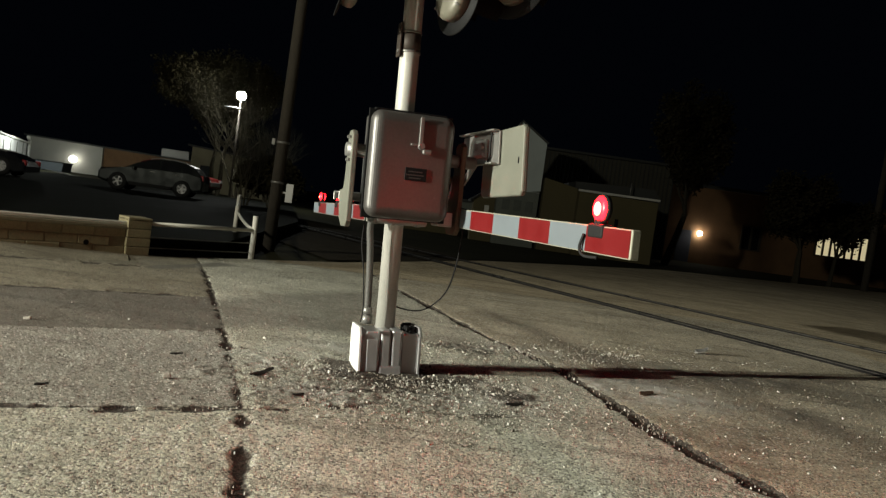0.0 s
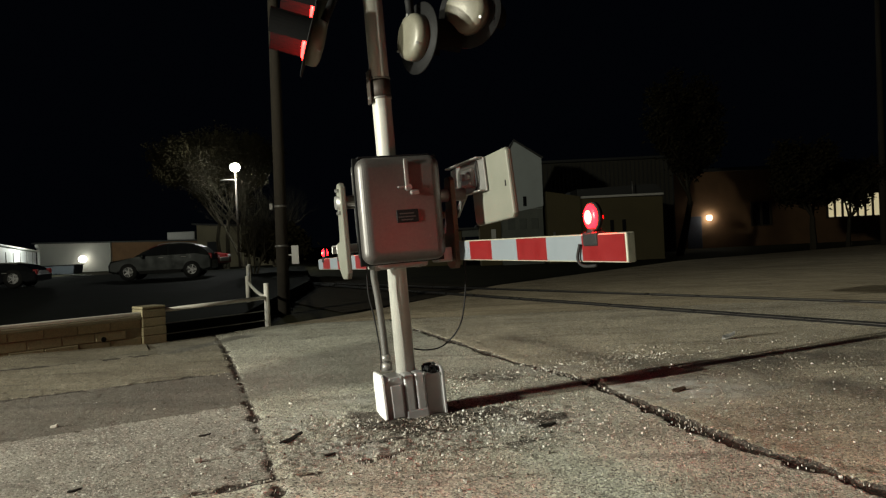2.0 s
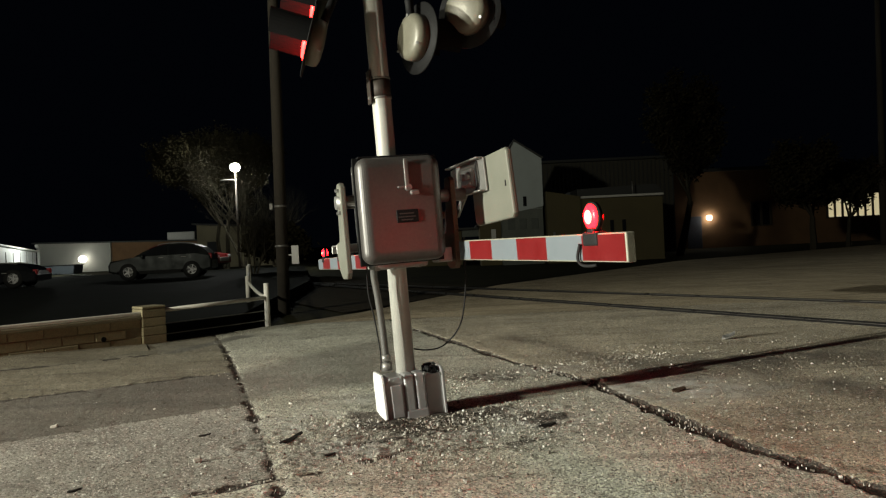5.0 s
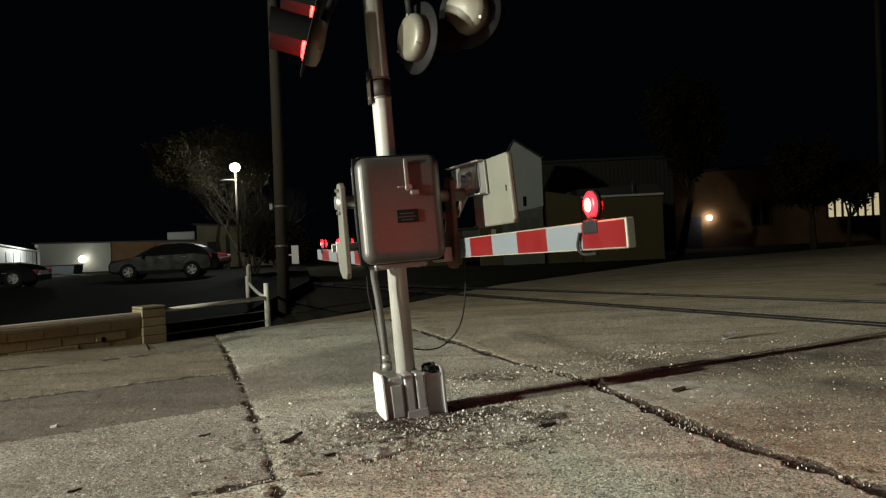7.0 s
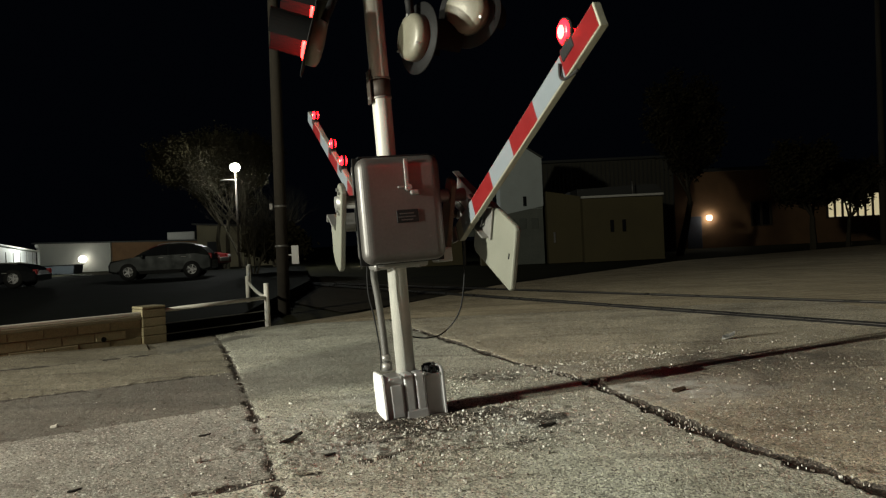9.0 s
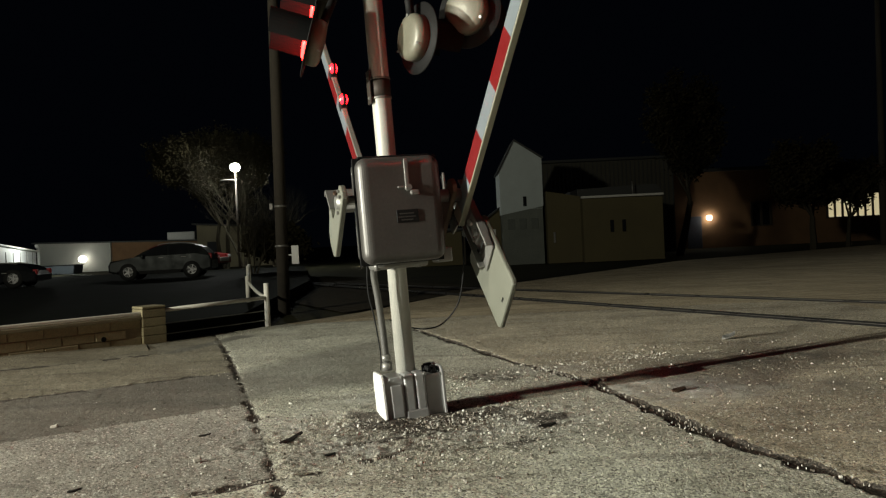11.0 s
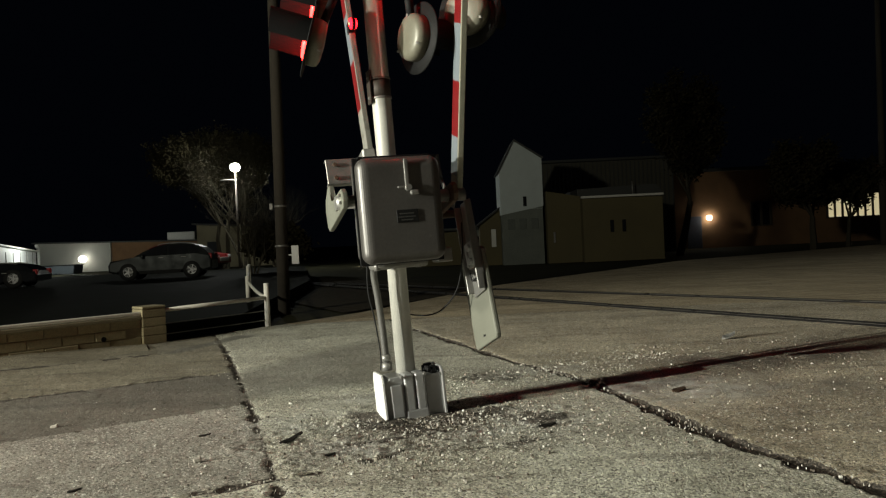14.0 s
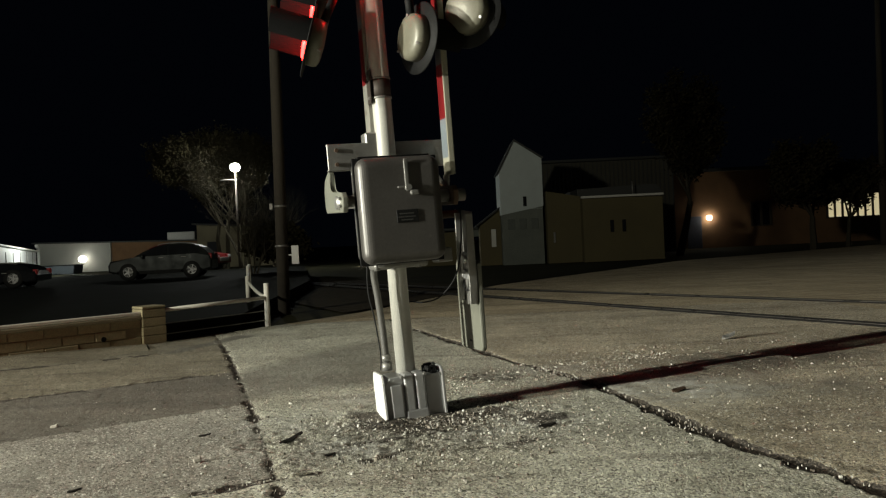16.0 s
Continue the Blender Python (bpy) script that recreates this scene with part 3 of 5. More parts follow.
def gate_mast():
    bm = B()
    tube(bm, (0, 0, 0.05), (0, 0, 4.3), 0.07, 0.07, 28)
    mast = part("mast", bm, MASTM, gate)
    bm = B()
    tube(bm, (0, 0, 2.285), (0, 0, 2.435), 0.0735, 0.0735, 28)
    box(bm, (-0.085, 0.0, 2.37), (0.012, 0.09, 0.24), 0.003)
    part("sleeve", bm, mat("dark brown sleeve paint", (0.045, 0.034, 0.026), 0.6, 0.2, 0.3, 10, 0.2, 90), mast, "dark brown sleeve with a side plate")
    for z in (2.29, 2.43):
        bm = B()
        tube(bm, (0, 0, z - 0.008), (0, 0, z + 0.008), 0.077, 0.077, 28)
        box(bm, (-0.085, -0.02, z), (0.03, 0.03, 0.02), 0.004)
        part("band_clamp", bm, GALV, mast)
    # foot casting
    bm = B()
    for x in (-0.045, 0.045):
        box(bm, (x, -0.02, 0.175), (0.088, 0.25, 0.36), 0.02, 3)
    box(bm, (0, -0.02, 0.05), (0.19, 0.256, 0.09), 0.015, 2)
    foot = part("foot_casting", bm, ALU, gate, "silver cast foot boxes, knocked askew", pose(0.02, -0.03, -0.045, 0, -1.5, 0) @ Matrix.Diagonal((0.9, 1, 0.97, 1)))
    bm = B()
    slab(bm, [(-0.22, 0.02), (-0.24, 0.06), (-0.24, 0.3), (-0.2, 0.345), (-0.09, 0.345), (-0.09, 0.02)], "y", -0.135, 0.24, 0.012)
    box(bm, (-0.155, -0.14, 0.17), (0.095, 0.02, 0.24), 0.008)
    part("junction_box", bm, ALU, foot)
    bm = B()
    slab(bm, [(-0.13, 0.01), (-0.155, 0.06), (-0.15, 0.32), (-0.115, 0.375), (0.09, 0.375), (0.12, 0.32), (0.12, 0.04), (0.1, 0.01)], "x", -0.268, 0.024, 0.006)
    part("cover_plate", bm, mat("bright cover paint", (0.8, 0.8, 0.78), 0.45, 0.1, 0.08, 6, 0.1, stain=((0.5, 0.48, 0.44), 6, 0.68)), foot, "white end cover")
    bm = B()
    slab(bm, [(0.09, 0.02), (0.09, 0.325), (0.225, 0.325), (0.23, 0.3), (0.23, 0.02)], "y", -0.125, 0.22, 0.012)
    part("junction_box", bm, ALU, foot)
    bm = B()
    slab(bm, [(-0.14, 0.0), (-0.145, 0.34), (-0.11, 0.375), (0.09, 0.375), (0.11, 0.34), (0.11, 0.0)], "x", 0.226, 0.022, 0.006)
    part("cover_plate", bm, ALU, foot)
    bm = B()
    rnd = random.Random(3)
    for _ in range(16):
        box(bm, (rnd.uniform(0.11, 0.21), rnd.uniform(-0.1, 0.06), 0.335 + rnd.uniform(0, 0.03)), (rnd.uniform(0.02, 0.05),) * 3, 0.006, 1, None)
    part("debris", bm, BLACK, foot, "black dirt caught on the foot")
    for x, z in ((-0.1, 0.34), (0.085, 0.34)):
        bm = B()
        tube(bm, (x, -0.16, z), (x, -0.135, z), 0.014, 0.014, 6)
        part("bolt", bm, GALV, foot)
    # conduit
    bm = B()
    rope(bm, [(-0.115, 0.1, 0.32), (-0.12, 0.105, 0.6), (-0.135, 0.105, 0.85), (-0.15, 0.1, 1.0), (-0.15, 0.07, 1.07), (-0.15, 0.0, 1.1)], 0.026, 14)
    cond = part("conduit", bm, mat("grey flexible conduit", (0.08, 0.077, 0.07), 0.6, 0.1, 0.2, 9, 0.3, 120), gate)
    bm = B()
    tube(bm, (-0.115, 0.1, 0.3), (-0.115, 0.1, 0.36), 0.04, 0.04, 8)
    tube(bm, (-0.115, 0.1, 0.37), (-0.116, 0.1, 0.42), 0.036, 0.036, 12)
    part("fitting", bm, GALV, cond)


gate_mast()


def gate_box():
    bm = B()
    box(bm, (-0.037, -0.25, 1.46), (0.55, 0.24, 0.69), 0.045, 4)
    body = part("mechanism_box", bm, GREYBOX, gate, "grey steel gate mechanism box")
    bm = B()
    box(bm, (-0.044, -0.405, 1.455), (0.584, 0.15, 0.715), 0.074, 8)
    part("door", bm, GREYBOX, body, "rounded grey door")
    bm = B()
    box(bm, (-0.044, -0.352, 1.455), (0.596, 0.016, 0.73), 0.005, 2)
    box(bm, (-0.06, -0.36, 1.818), (0.5, 0.1, 0.012), 0.004, 2)
    part("gasket_rim", bm, BLACK, body)
    bm = B()
    box(bm, (-0.005, -0.486, 1.69), (0.028, 0.014, 0.2), 0.006, 2)
    box(bm, (-0.03, -0.488, 1.6), (0.085, 0.016, 0.014), 0.004, 2)
    tube(bm, (0.0, -0.478, 1.595), (0.0, -0.505, 1.595), 0.026, 0.022, 14)
    box(bm, (0.04, -0.495, 1.56), (0.06, 0.025, 0.035), 0.01, 2)
    part("hasp", bm, GALV, body, "steel strap latch with padlock")
    bm = B()
    box(bm, (-0.02, -0.4825, 1.405), (0.15, 0.008, 0.085), 0.002, 1)
    plate = part("label_plate", bm, BLACK, body, "small black label plate with unreadable lines")
    for z, w in ((1.422, 0.1), (1.4, 0.12), (1.38, 0.08)):
        bm = B()
        box(bm, (-0.025, -0.4872, z), (w, 0.002, 0.008))
        part("label_line", bm, mat("dull label ink", (0.035, 0.035, 0.032), 0.6), plate)
    bm = B()
    box(bm, (-0.04, -0.2, 1.09), (0.38, 0.24, 0.07), 0.02, 2)
    for x in (-0.22, -0.1, 0.08):
        tube(bm, (x, -0.3, 1.05), (x, -0.3, 1.12), 0.02, 0.02, 8)
    part("mounting_bracket", bm, GALV, body)
    bm = B()
    tube(bm, (-0.46, HUB[1], HUB[2]), (0.47, HUB[1], HUB[2]), 0.045, 0.045, 18)
    part("shaft", bm, GALV, body)
    bm = B()
    box(bm, (0.27, -0.25, 1.12), (0.1, 0.16, 0.1), 0.01, 2)
    box(bm, (0.31, -0.28, 1.12), (0.03, 0.1, 0.1), 0.006, 2)
    part("stop_bracket", bm, GALV, body)


gate_box()


def warning_lamp(at, parent, r=0.075, up=0.16):
    """A round red arm lamp on its post, with a lens on either face of the arm."""
    x, y, z = at
    turn = Matrix.Translation((x, y, z + up)) @ Matrix.Rotation(radians(90), 4, "Y")
    bm = B()
    lathe(bm, [(r * 0.4, -0.03), (r * 0.8, -0.025), (r, -0.014), (r, 0.014), (r * 0.8, 0.025), (r * 0.4, 0.03)], 22, turn)
    part("lens", bm, GLOWRED if r > 0.05 else SMALLRED, parent, "glowing red lamp lens")
    for sx in (-1, 1):
        bm = B()
        k = 0.6 if r > 0.05 else 0.35
        lathe(bm, [(r * k, 0.026 * sx), (r * k * 0.8, 0.031 * sx), (r * k * 0.4, 0.034 * sx)], 16, turn)
        part("bulb", bm, GLOWCORE, parent)
    bm = B()
    lathe(bm, [(r * 1.0, -0.012), (r * 1.14, -0.012), (r * 1.14, 0.012), (r * 1.0, 0.012)], 22, turn)
    box(bm, (x, y, z + up - r - 0.012), (0.05, 0.06, 0.05), 0.01, 2)
    box(bm, (x, y, z - r * 0.4), (0.064, r * 2.2, r * 1.1), 0.01, 2)
    part("lamp_housing", bm, RUBBER, parent)


def striped_arm(name, x, y0, length, z, high, tip_high, toward, first, stripe, lamps, parent_m, label, lamp_r=0.062, lamp_up=0.08):
    """An arm along y (toward -1: to the front), white, with red and white panels on both faces."""
    t = 0.045
    bm = B()
    y1 = y0 + toward * length
    vs = []
    for y, h in ((y0, high), (y1, tip_high)):
        for sx in (-1, 1):
            for sz in (-1, 1):
                vs.append(bm.verts.new((x + sx * t / 2, y, z + sz * h / 2)))
    for f in ((0, 1, 3, 2), (4, 6, 7, 5), (0, 4, 5, 1), (2, 3, 7, 6), (1, 5, 7, 3), (0, 2, 6, 4)):
        bm.faces.new([vs[i] for i in f])
    bmesh.ops.bevel(bm, geom=bm.edges[:], offset=0.006, segments=2, profile=0.5, affect="EDGES")
    arm = part(name, bm, GREYARM if name == "road_arm" else ARMW, gate, label, parent_m)
    d, red = first[0], first[1]
    end = first[2] if len(first) > 2 else stripe
    pos = d
    ln = end
    while pos < length - 0.03:
        q = min(ln, length - 0.006 - pos)
        for sx in (-1, 1):
            bm = B()
            c = [bm.verts.new((x + sx * (t / 2 + 0.0015), y0 + toward * p, z + sgn * ((high + (tip_high - high) * p / length) / 2 - 0.006)))
                 for p, sgn in ((pos, -1), (pos + q, -1), (pos + q, 1), (pos, 1))]
            c2 = [bm.verts.new(v.co - Vector((sx * 0.003, 0, 0))) for v in c]
            bm.faces.new(c)
            bm.faces.new(c2[::-1])
            for i in range(4):
                bm.faces.new((c[i], c2[i], c2[(i + 1) % 4], c[(i + 1) % 4]))
            part("stripe_panel", bm, REDREF if red else WHITEREF, arm)
        red = not red
        pos += q
        ln = stripe
    for p in lamps:
        h = high + (tip_high - high) * p / length
        warning_lamp((x, y0 + toward * p, z + h / 2), arm, lamp_r, lamp_up)
    return arm


def rotor():
    """The main arm with its brackets, cross bar and counterweight, turning on the shaft; origin on the shaft."""
    arm = striped_arm("road_arm", -0.067, 0.36, 2.82, -0.42, 0.13, 0.11, 1, (0.5, True), 0.406, (1.18, 1.63, 2.5), pose(*HUB),
                      "red and white striped road arm with lamps", 0.042, 0.06)
    J = [(-0.07, 0.1), (-0.03, 0.13), (0.03, 0.13), (0.065, 0.1), (0.075, -0.2), (0.1, -0.27), (0.22, -0.27), (0.235, -0.32), (0.18, -0.47), (0.1, -0.52), (-0.02, -0.52), (-0.06, -0.48)]
    for x in (-0.435, 0.345):
        bm = B()
        slab(bm, J, "x", x, 0.038, 0.008)
        br = part("side_bracket", bm, CREAM if x < 0 else RUST, arm)
        if x < 0:
            for y, z, r in ((0.025, 0.085, 0.012), (-0.025, 0.08, 0.012), (0.0, 0.0, 0.024), (0.025, -0.07, 0.012), (-0.025, -0.07, 0.012)):
                bm = B()
                tube(bm, (x - 0.016, y, z), (x + 0.002, y, z), r, r, 6)
                part("bolt", bm, GALV, arm)
    bm = B()
    box(bm, (0.0, 0.33, -0.285), (0.87, 0.19, 0.012), 0.003, 1)
    box(bm, (0.0, 0.24, -0.31), (0.87, 0.012, 0.06), 0.003, 1)
    box(bm, (0.0, 0.42, -0.31), (0.87, 0.012, 0.06), 0.003, 1)
    part("cross_bar", bm, GALV, arm, "steel cross bar with bolts")
    bm = B()
    box(bm, (-0.1, 0.4, -0.35), (0.1, 0.2, 0.14), 0.01, 1)
    part("arm_clamp", bm, GALV, arm)
    for y in (0.28, 0.38):
        bm = B()
        tube(bm, (-0.37, y, -0.28), (-0.37, y, -0.262), 0.015, 0.015, 6)
        part("bolt", bm, RUST, arm)
    return arm


PIVOT = (0.0, 0.11, 1.415)


def weight_arm():
    """The counterweight lever on the second pivot, beside the sidewalk arm; origin on the pivot."""
    bm = B()
    slab(bm, [(0.03, 0.13), (0.02, 0.33), (-0.5, 0.35), (-0.66, 0.34), (-0.68, 0.11), (-0.34, 0.12)], "x", 0.53, 0.012, 0.003)
    box(bm, (0.507, -0.32, 0.343), (0.05, 0.66, 0.012), 0.003, 1)
    box(bm, (0.507, -0.32, 0.116), (0.05, 0.66, 0.012), 0.003, 1)
    slab(bm, [(0.035, -0.03), (-0.035, -0.03), (-0.3, 0.14), (-0.19, 0.17)], "x", 0.534, 0.016, 0.003)
    lever = part("weight_lever", bm, GALV, gate, "steel counterweight lever and channel", pose(*PIVOT))
    bm = B()
    slab(bm, [(-0.36, 0.34), (-0.98, 0.36), (-1.01, 0.34), (-1.05, -0.07), (-1.02, -0.1), (-0.4, -0.12), (-0.36, -0.09), (-0.34, 0.31)], "x", 0.549, 0.04, 0.012)
    part("counterweight", bm, CREAM, lever, "cream counterweight plates")
    bm = B()
    slab(bm, [(-0.97, 0.15), (-0.955, 0.15), (-0.955, 0.11), (-0.97, 0.11)], "x", 0.5465, 0.004)
    part("slot", bm, BLACK, lever)
    bm = B()
    box(bm, (0.517, -0.38, 0.225), (0.03, 0.2, 0.13), 0.01, 2)
    box(bm, (0.502, -0.38, 0.185), (0.03, 0.17, 0.025), 0.006, 2)
    part("weight_clamp", bm, ALU, lever, "bolted clamp on the counterweight channel")
    for y in (-0.43, -0.33):
        bm = B()
        tube(bm, (0.482, y, 0.24), (0.54, y, 0.24), 0.027, 0.027, 12)
        part("clamp_bolt", bm, ALU, lever)
    bm = B()
    rope(bm, [(0.52, -0.55, 0.33), (0.507, -0.56, 0.26), (0.51, -0.56, 0.17), (0.52, -0.5, 0.13)], 0.007)
    part("cable", bm, RUBBER, lever)
    bm = B()
    tube(bm, (0.2, PIVOT[1], PIVOT[2]), (0.55, PIVOT[1], PIVOT[2]), 0.03, 0.03, 14)
    part("pivot_shaft", bm, RUST, gate)
    return lever


road_arm = rotor()
weight_lever = weight_arm()
walk_arm = striped_arm("sidewalk_arm", 0, 0, 2.35, 0, 0.135, 0.135, -1, (0.125, False, 0.279), 0.387, (2.04,), pose(0.43, -0.145, 1.14),
                       "red and white striped sidewalk arm with lamp")
bm = B()
slab(bm, [(0.0, 0.06), (0.0, -0.06), (0.12, -0.03), (0.12, 0.03)], "x", -0.035, 0.012, 0.002)
slab(bm, [(0.06, 0.02), (0.1, -0.02), (-0.08, 0.38), (-0.14, 0.36)], "x", -0.05, 0.014, 0.002)
part("arm_bracket", bm, GALV, walk_arm)
bm = B()
rope(bm, [(-0.034, -1.95, 0.02), (-0.04, -1.93, -0.05), (-0.034, -1.97, -0.085), (-0.0, -2.04, -0.085)], 0.008)
part("lamp_wire", bm, RUBBER, walk_arm)

# loose wires
bm = B()
rope(bm, [(0.46, -0.2, 1.08), (0.46, -0.16, 0.85), (0.42, -0.1, 0.6), (0.32, 0.0, 0.45), (0.22, 0.1, 0.41), (0.1, 0.15, 0.43)], 0.006)
arm_wire = part("hanging_wire", bm, RUBBER, gate)
bm = B()
rope(bm, [(-0.24, -0.1, 1.1), (-0.25, -0.1, 0.9), (-0.22, -0.1, 0.7), (-0.2, -0.1, 0.45), (-0.21, -0.1, 0.34)], 0.005)
part("hanging_wire", bm, RUBBER, gate)


def signal(at, facing, up, lit, name="signal_light"):
    """A flashing-light unit on the mast's cross arm: disc, housing, hood and lens; it faces along its local -y."""
    m = Matrix.Translation(at) @ Matrix.Rotation(radians(facing), 4, "Z") @ Matrix.Rotation(radians(up), 4, "X")
    s = tagged(new(name), "round crossing signal light with black hood and cream back", "signal light", "crossing signals")
    s.matrix_basis = m
    RX = Matrix.Rotation(radians(90), 4, "X")
    bm = B()
    lathe(bm, [(0.02, -0.008), (0.25, -0.008), (0.255, 0.0), (0.25, 0.004), (0.02, 0.006)], 36, RX)
    part("background_disc", bm, BLACK, s)
    bm = B()
    lathe(bm, [(0.165, -0.005), (0.165, -0.06), (0.155, -0.088), (0.12, -0.104), (0.03, -0.11)], 28, RX)
    h = part("housing", bm, mat("cream signal back", (0.145, 0.138, 0.105), 0.4, 0.12, 0.15, 5, 0.08, 60, stain=((0.12, 0.1, 0.07), 9, 0.66)), s, "rounded cream back cover")
    for a in (-60, 180, 60):
        c, q = math.cos(radians(a - 90)), math.sin(radians(a - 90))
        bm = B()
        tube(bm, (0.15 * c, 0.04, 0.15 * q), (0.15 * c, 0.1, 0.15 * q), 0.011, 0.011, 8)
        part("cover_screw", bm, GALV, h)
    bm = B()
    lathe(bm, [(0.14, 0.012), (0.12, 0.03), (0.05, 0.04), (0.01, 0.042)], 24, RX)
    part("lens", bm, SIGNALRED if lit else mat("dark red lens", (0.12, 0.01, 0.01), 0.25), s)
    bm = B()
    rings = []
    for r in (0.152, 0.16):
        row = []
        for i in range(25):
            a = radians(-18 + 234 * i / 24)
            L = 0.3 - 0.05 * (1 - math.sin(a)) / 2
            row.append((bm.verts.new((r * math.cos(a), -0.008, r * math.sin(a))), bm.verts.new((r * math.cos(a), -L, r * math.sin(a)))))
        rings.append(row)
    for row in rings:
        for (a, b), (c, d) in zip(row, row[1:]):
            bm.faces.new((a, b, d, c))
    for (a, b), (c, d) in zip(zip(*rings), list(zip(*rings))[1:]):
        bm.faces.new((a[1], b[1], d[1], c[1]))
    part("hood", bm, HOOD, s)
    bm = B()
    tube(bm, (0, 0.06, 0.1), (0, 0.1, 0.36), 0.03, 0.03, 12)
    part("support_pipe", bm, BLACK, s)
    return s


signal((-0.865, 5.36, 2.665), -79, -16, True)
signal((-0.835, 5.62, 2.98), -80, -16, True)
signal((-0.1, 5.45, 2.67), 123, 3, False)
signal((0.27, 5.5, 2.85), 150, 0, False)
tube_bm = B()
tube(tube_bm, GATE_M.inverted() @ Vector((-1.0, 5.5, 3.25)), GATE_M.inverted() @ Vector((0.35, 5.65, 3.25)), 0.03, 0.03, 14)
part("signal_cross_arm", tube_bm, GALV, gate)


# ---- low wall, rail fence, poles ----


def low_wall():
    root = tagged(new("low_wall"), "low tan block retaining wall with white rail on top", "wall", kind="structure")
    ang = math.atan2(WALL_D.y, WALL_D.x)
    root.matrix_basis = Matrix.Translation(WALL_B) @ Matrix.Rotation(ang, 4, "Z")
    bm = B()
    box(bm, (-5.0, 0.106, 0.16), (10.0, 0.2, 0.36), 0)
    part("core", bm, MORTAR, root)
    bm = B()
    box(bm, (0, 0, 0), (0.4, 0.05, 0.118), 0.008, 1)
    proto = part("block", bm, BLOCK, root)
    first = True
    rnd = random.Random(2)
    for row in range(3):
        x = -0.02 - (0.2 if row % 2 else 0)
        while x > -9.8:
            m = Matrix.Translation((x - 0.2, 0.02 + rnd.uniform(-0.004, 0.004), 0.05 + 0.126 * row))
            if first:
                ob, first = proto, False
            else:
                ob = new("block", proto.data)
                ob.parent = root
            ob.matrix_basis = m
            x -= 0.412
    bm = B()
    box(bm, (-5.0, 0.1, 0.375), (10.0, 0.27, 0.05), 0.01, 2)
    part("coping", bm, MORTAR, root)
    bm = B()
    box(bm, (-5.0, 0.02, 0.43), (10.0, 0.06, 0.05), 0.012, 2)
    part("top_rail", bm, WHITEPAINT, root, "white painted rail")
    bm = B()
    tube(bm, (-0.52, -0.012, 0.14), (-0.52, 0.02, 0.14), 0.035, 0.035, 12)
    part("drain_hole", bm, BLACK, root)


low_wall()


def pillar():
    p = tagged(new("pillar"), "square tan stone block pillar at the wall's end", "pillar")
    p.matrix_basis = Matrix.Translation(WALL_B) @ Matrix.Rotation(math.atan2(WALL_D.y, WALL_D.x), 4, "Z")
    for i in range(4):
        bm = B()
        box(bm, (0.16, 0.12, 0.06 + 0.122 * i), (0.33 + (0.006 if i % 2 else 0), 0.33, 0.116), 0.01, 2)
        part("block", bm, BLOCK, p)
    bm = B()
    box(bm, (0.16, 0.12, 0.505), (0.338, 0.338, 0.035), 0.012, 2)
    part("cap", bm, BLOCK, p)


pillar()


def rail_fence():
    f = tagged(new("rail_fence"), "white pipe rail fence with sagging back rail", "fence")
    end = Vector((-2.85, 12.25, 0))
    start = WALL_B + WALL_D * 0.33 + Vector((-0.05, 0.1, 0))
    far = [end, Vector((-3.9, 15.2, 0)), Vector((-4.75, 18.6, 0)), Vector((-5.2, 20.5, 0))]
    for p, h, z0 in ((far[0], 0.74, -0.05), (far[1], 0.62, 0.1), (far[2], 0.75, 0.1), (far[3], 0.75, 0.1)):
        bm = B()
        tube(bm, p + Vector((0, 0, z0)), p + Vector((0.0, 0, z0 + h)), 0.045, 0.042, 12)
        part("post", bm, WHITEPAINT, f)
    bm = B()
    tube(bm, start + Vector((0, 0, 0.44)), end + Vector((0, 0, 0.46)), 0.03, 0.03, 10)
    part("rail", bm, WHITEPAINT, f)
    bm = B()
    rope(bm, arc_points(end + Vector((0, 0, 0.46)), far[1] + Vector((0, 0, 0.62)), 0.05), 0.028, 8)
    rope(bm, arc_points(far[1] + Vector((0, 0, 0.62)), far[3] + Vector((0, 0, 0.82)), 0.03), 0.028, 8)
    part("rail", bm, WHITEPAINT, f, "bent sagging white rail")
    for z in (0.1, 0.25):
        bm = B()
        tube(bm, start + Vector((0, 0, z)), end + Vector((0, 0, z)), 0.008, 0.008, 6)
        part("wire", bm, GALV, f)


rail_fence()


def utility_pole(at, h, r, lean_x, label, sign):
    p = tagged(new("utility_pole"), label, "utility pole")
    p.location = at
    bm = B()
    tube(bm, (0, 0, -0.1), (lean_x * h, 0, h), r, r * 0.72, 18)
    pole = part("pole", bm, WOODPOLE, p)
    for z in ((1.28, 2.05) if sign else ()):
        bm = B()
        tube(bm, (lean_x * z, 0, z - 0.02), (lean_x * z, 0, z + 0.02), r + 0.004, r + 0.004, 18)
        part("band", bm, GALV, p)
    if sign:
        bm = B()
        box(bm, (0.27, -0.02, 1.1), (0.14, 0.02, 0.36), 0.005, 1)
        box(bm, (0.18, 0.0, 1.1), (0.12, 0.02, 0.03), 0.003, 1)
        part("sign", bm, mat("pale sign", (0.62, 0.62, 0.6), 0.6, 0, 0.08, 5, 0.05), p, "small blank pale sign plate")
        bm = B()
        box(bm, (-r - 0.02, -0.05, 2.05), (0.07, 0.08, 0.12), 0.01, 1)
        part("bracket", bm, GALV, p)
    return p


utility_pole((-3.14, 14.92, 0), 9.5, 0.122, 0.011, "weathered wooden utility pole with small pale sign", True)
utility_pole((21.85, 38.0, 0), 14, 0.17, 0.012, "dark wooden utility pole at the pavement edge", False)


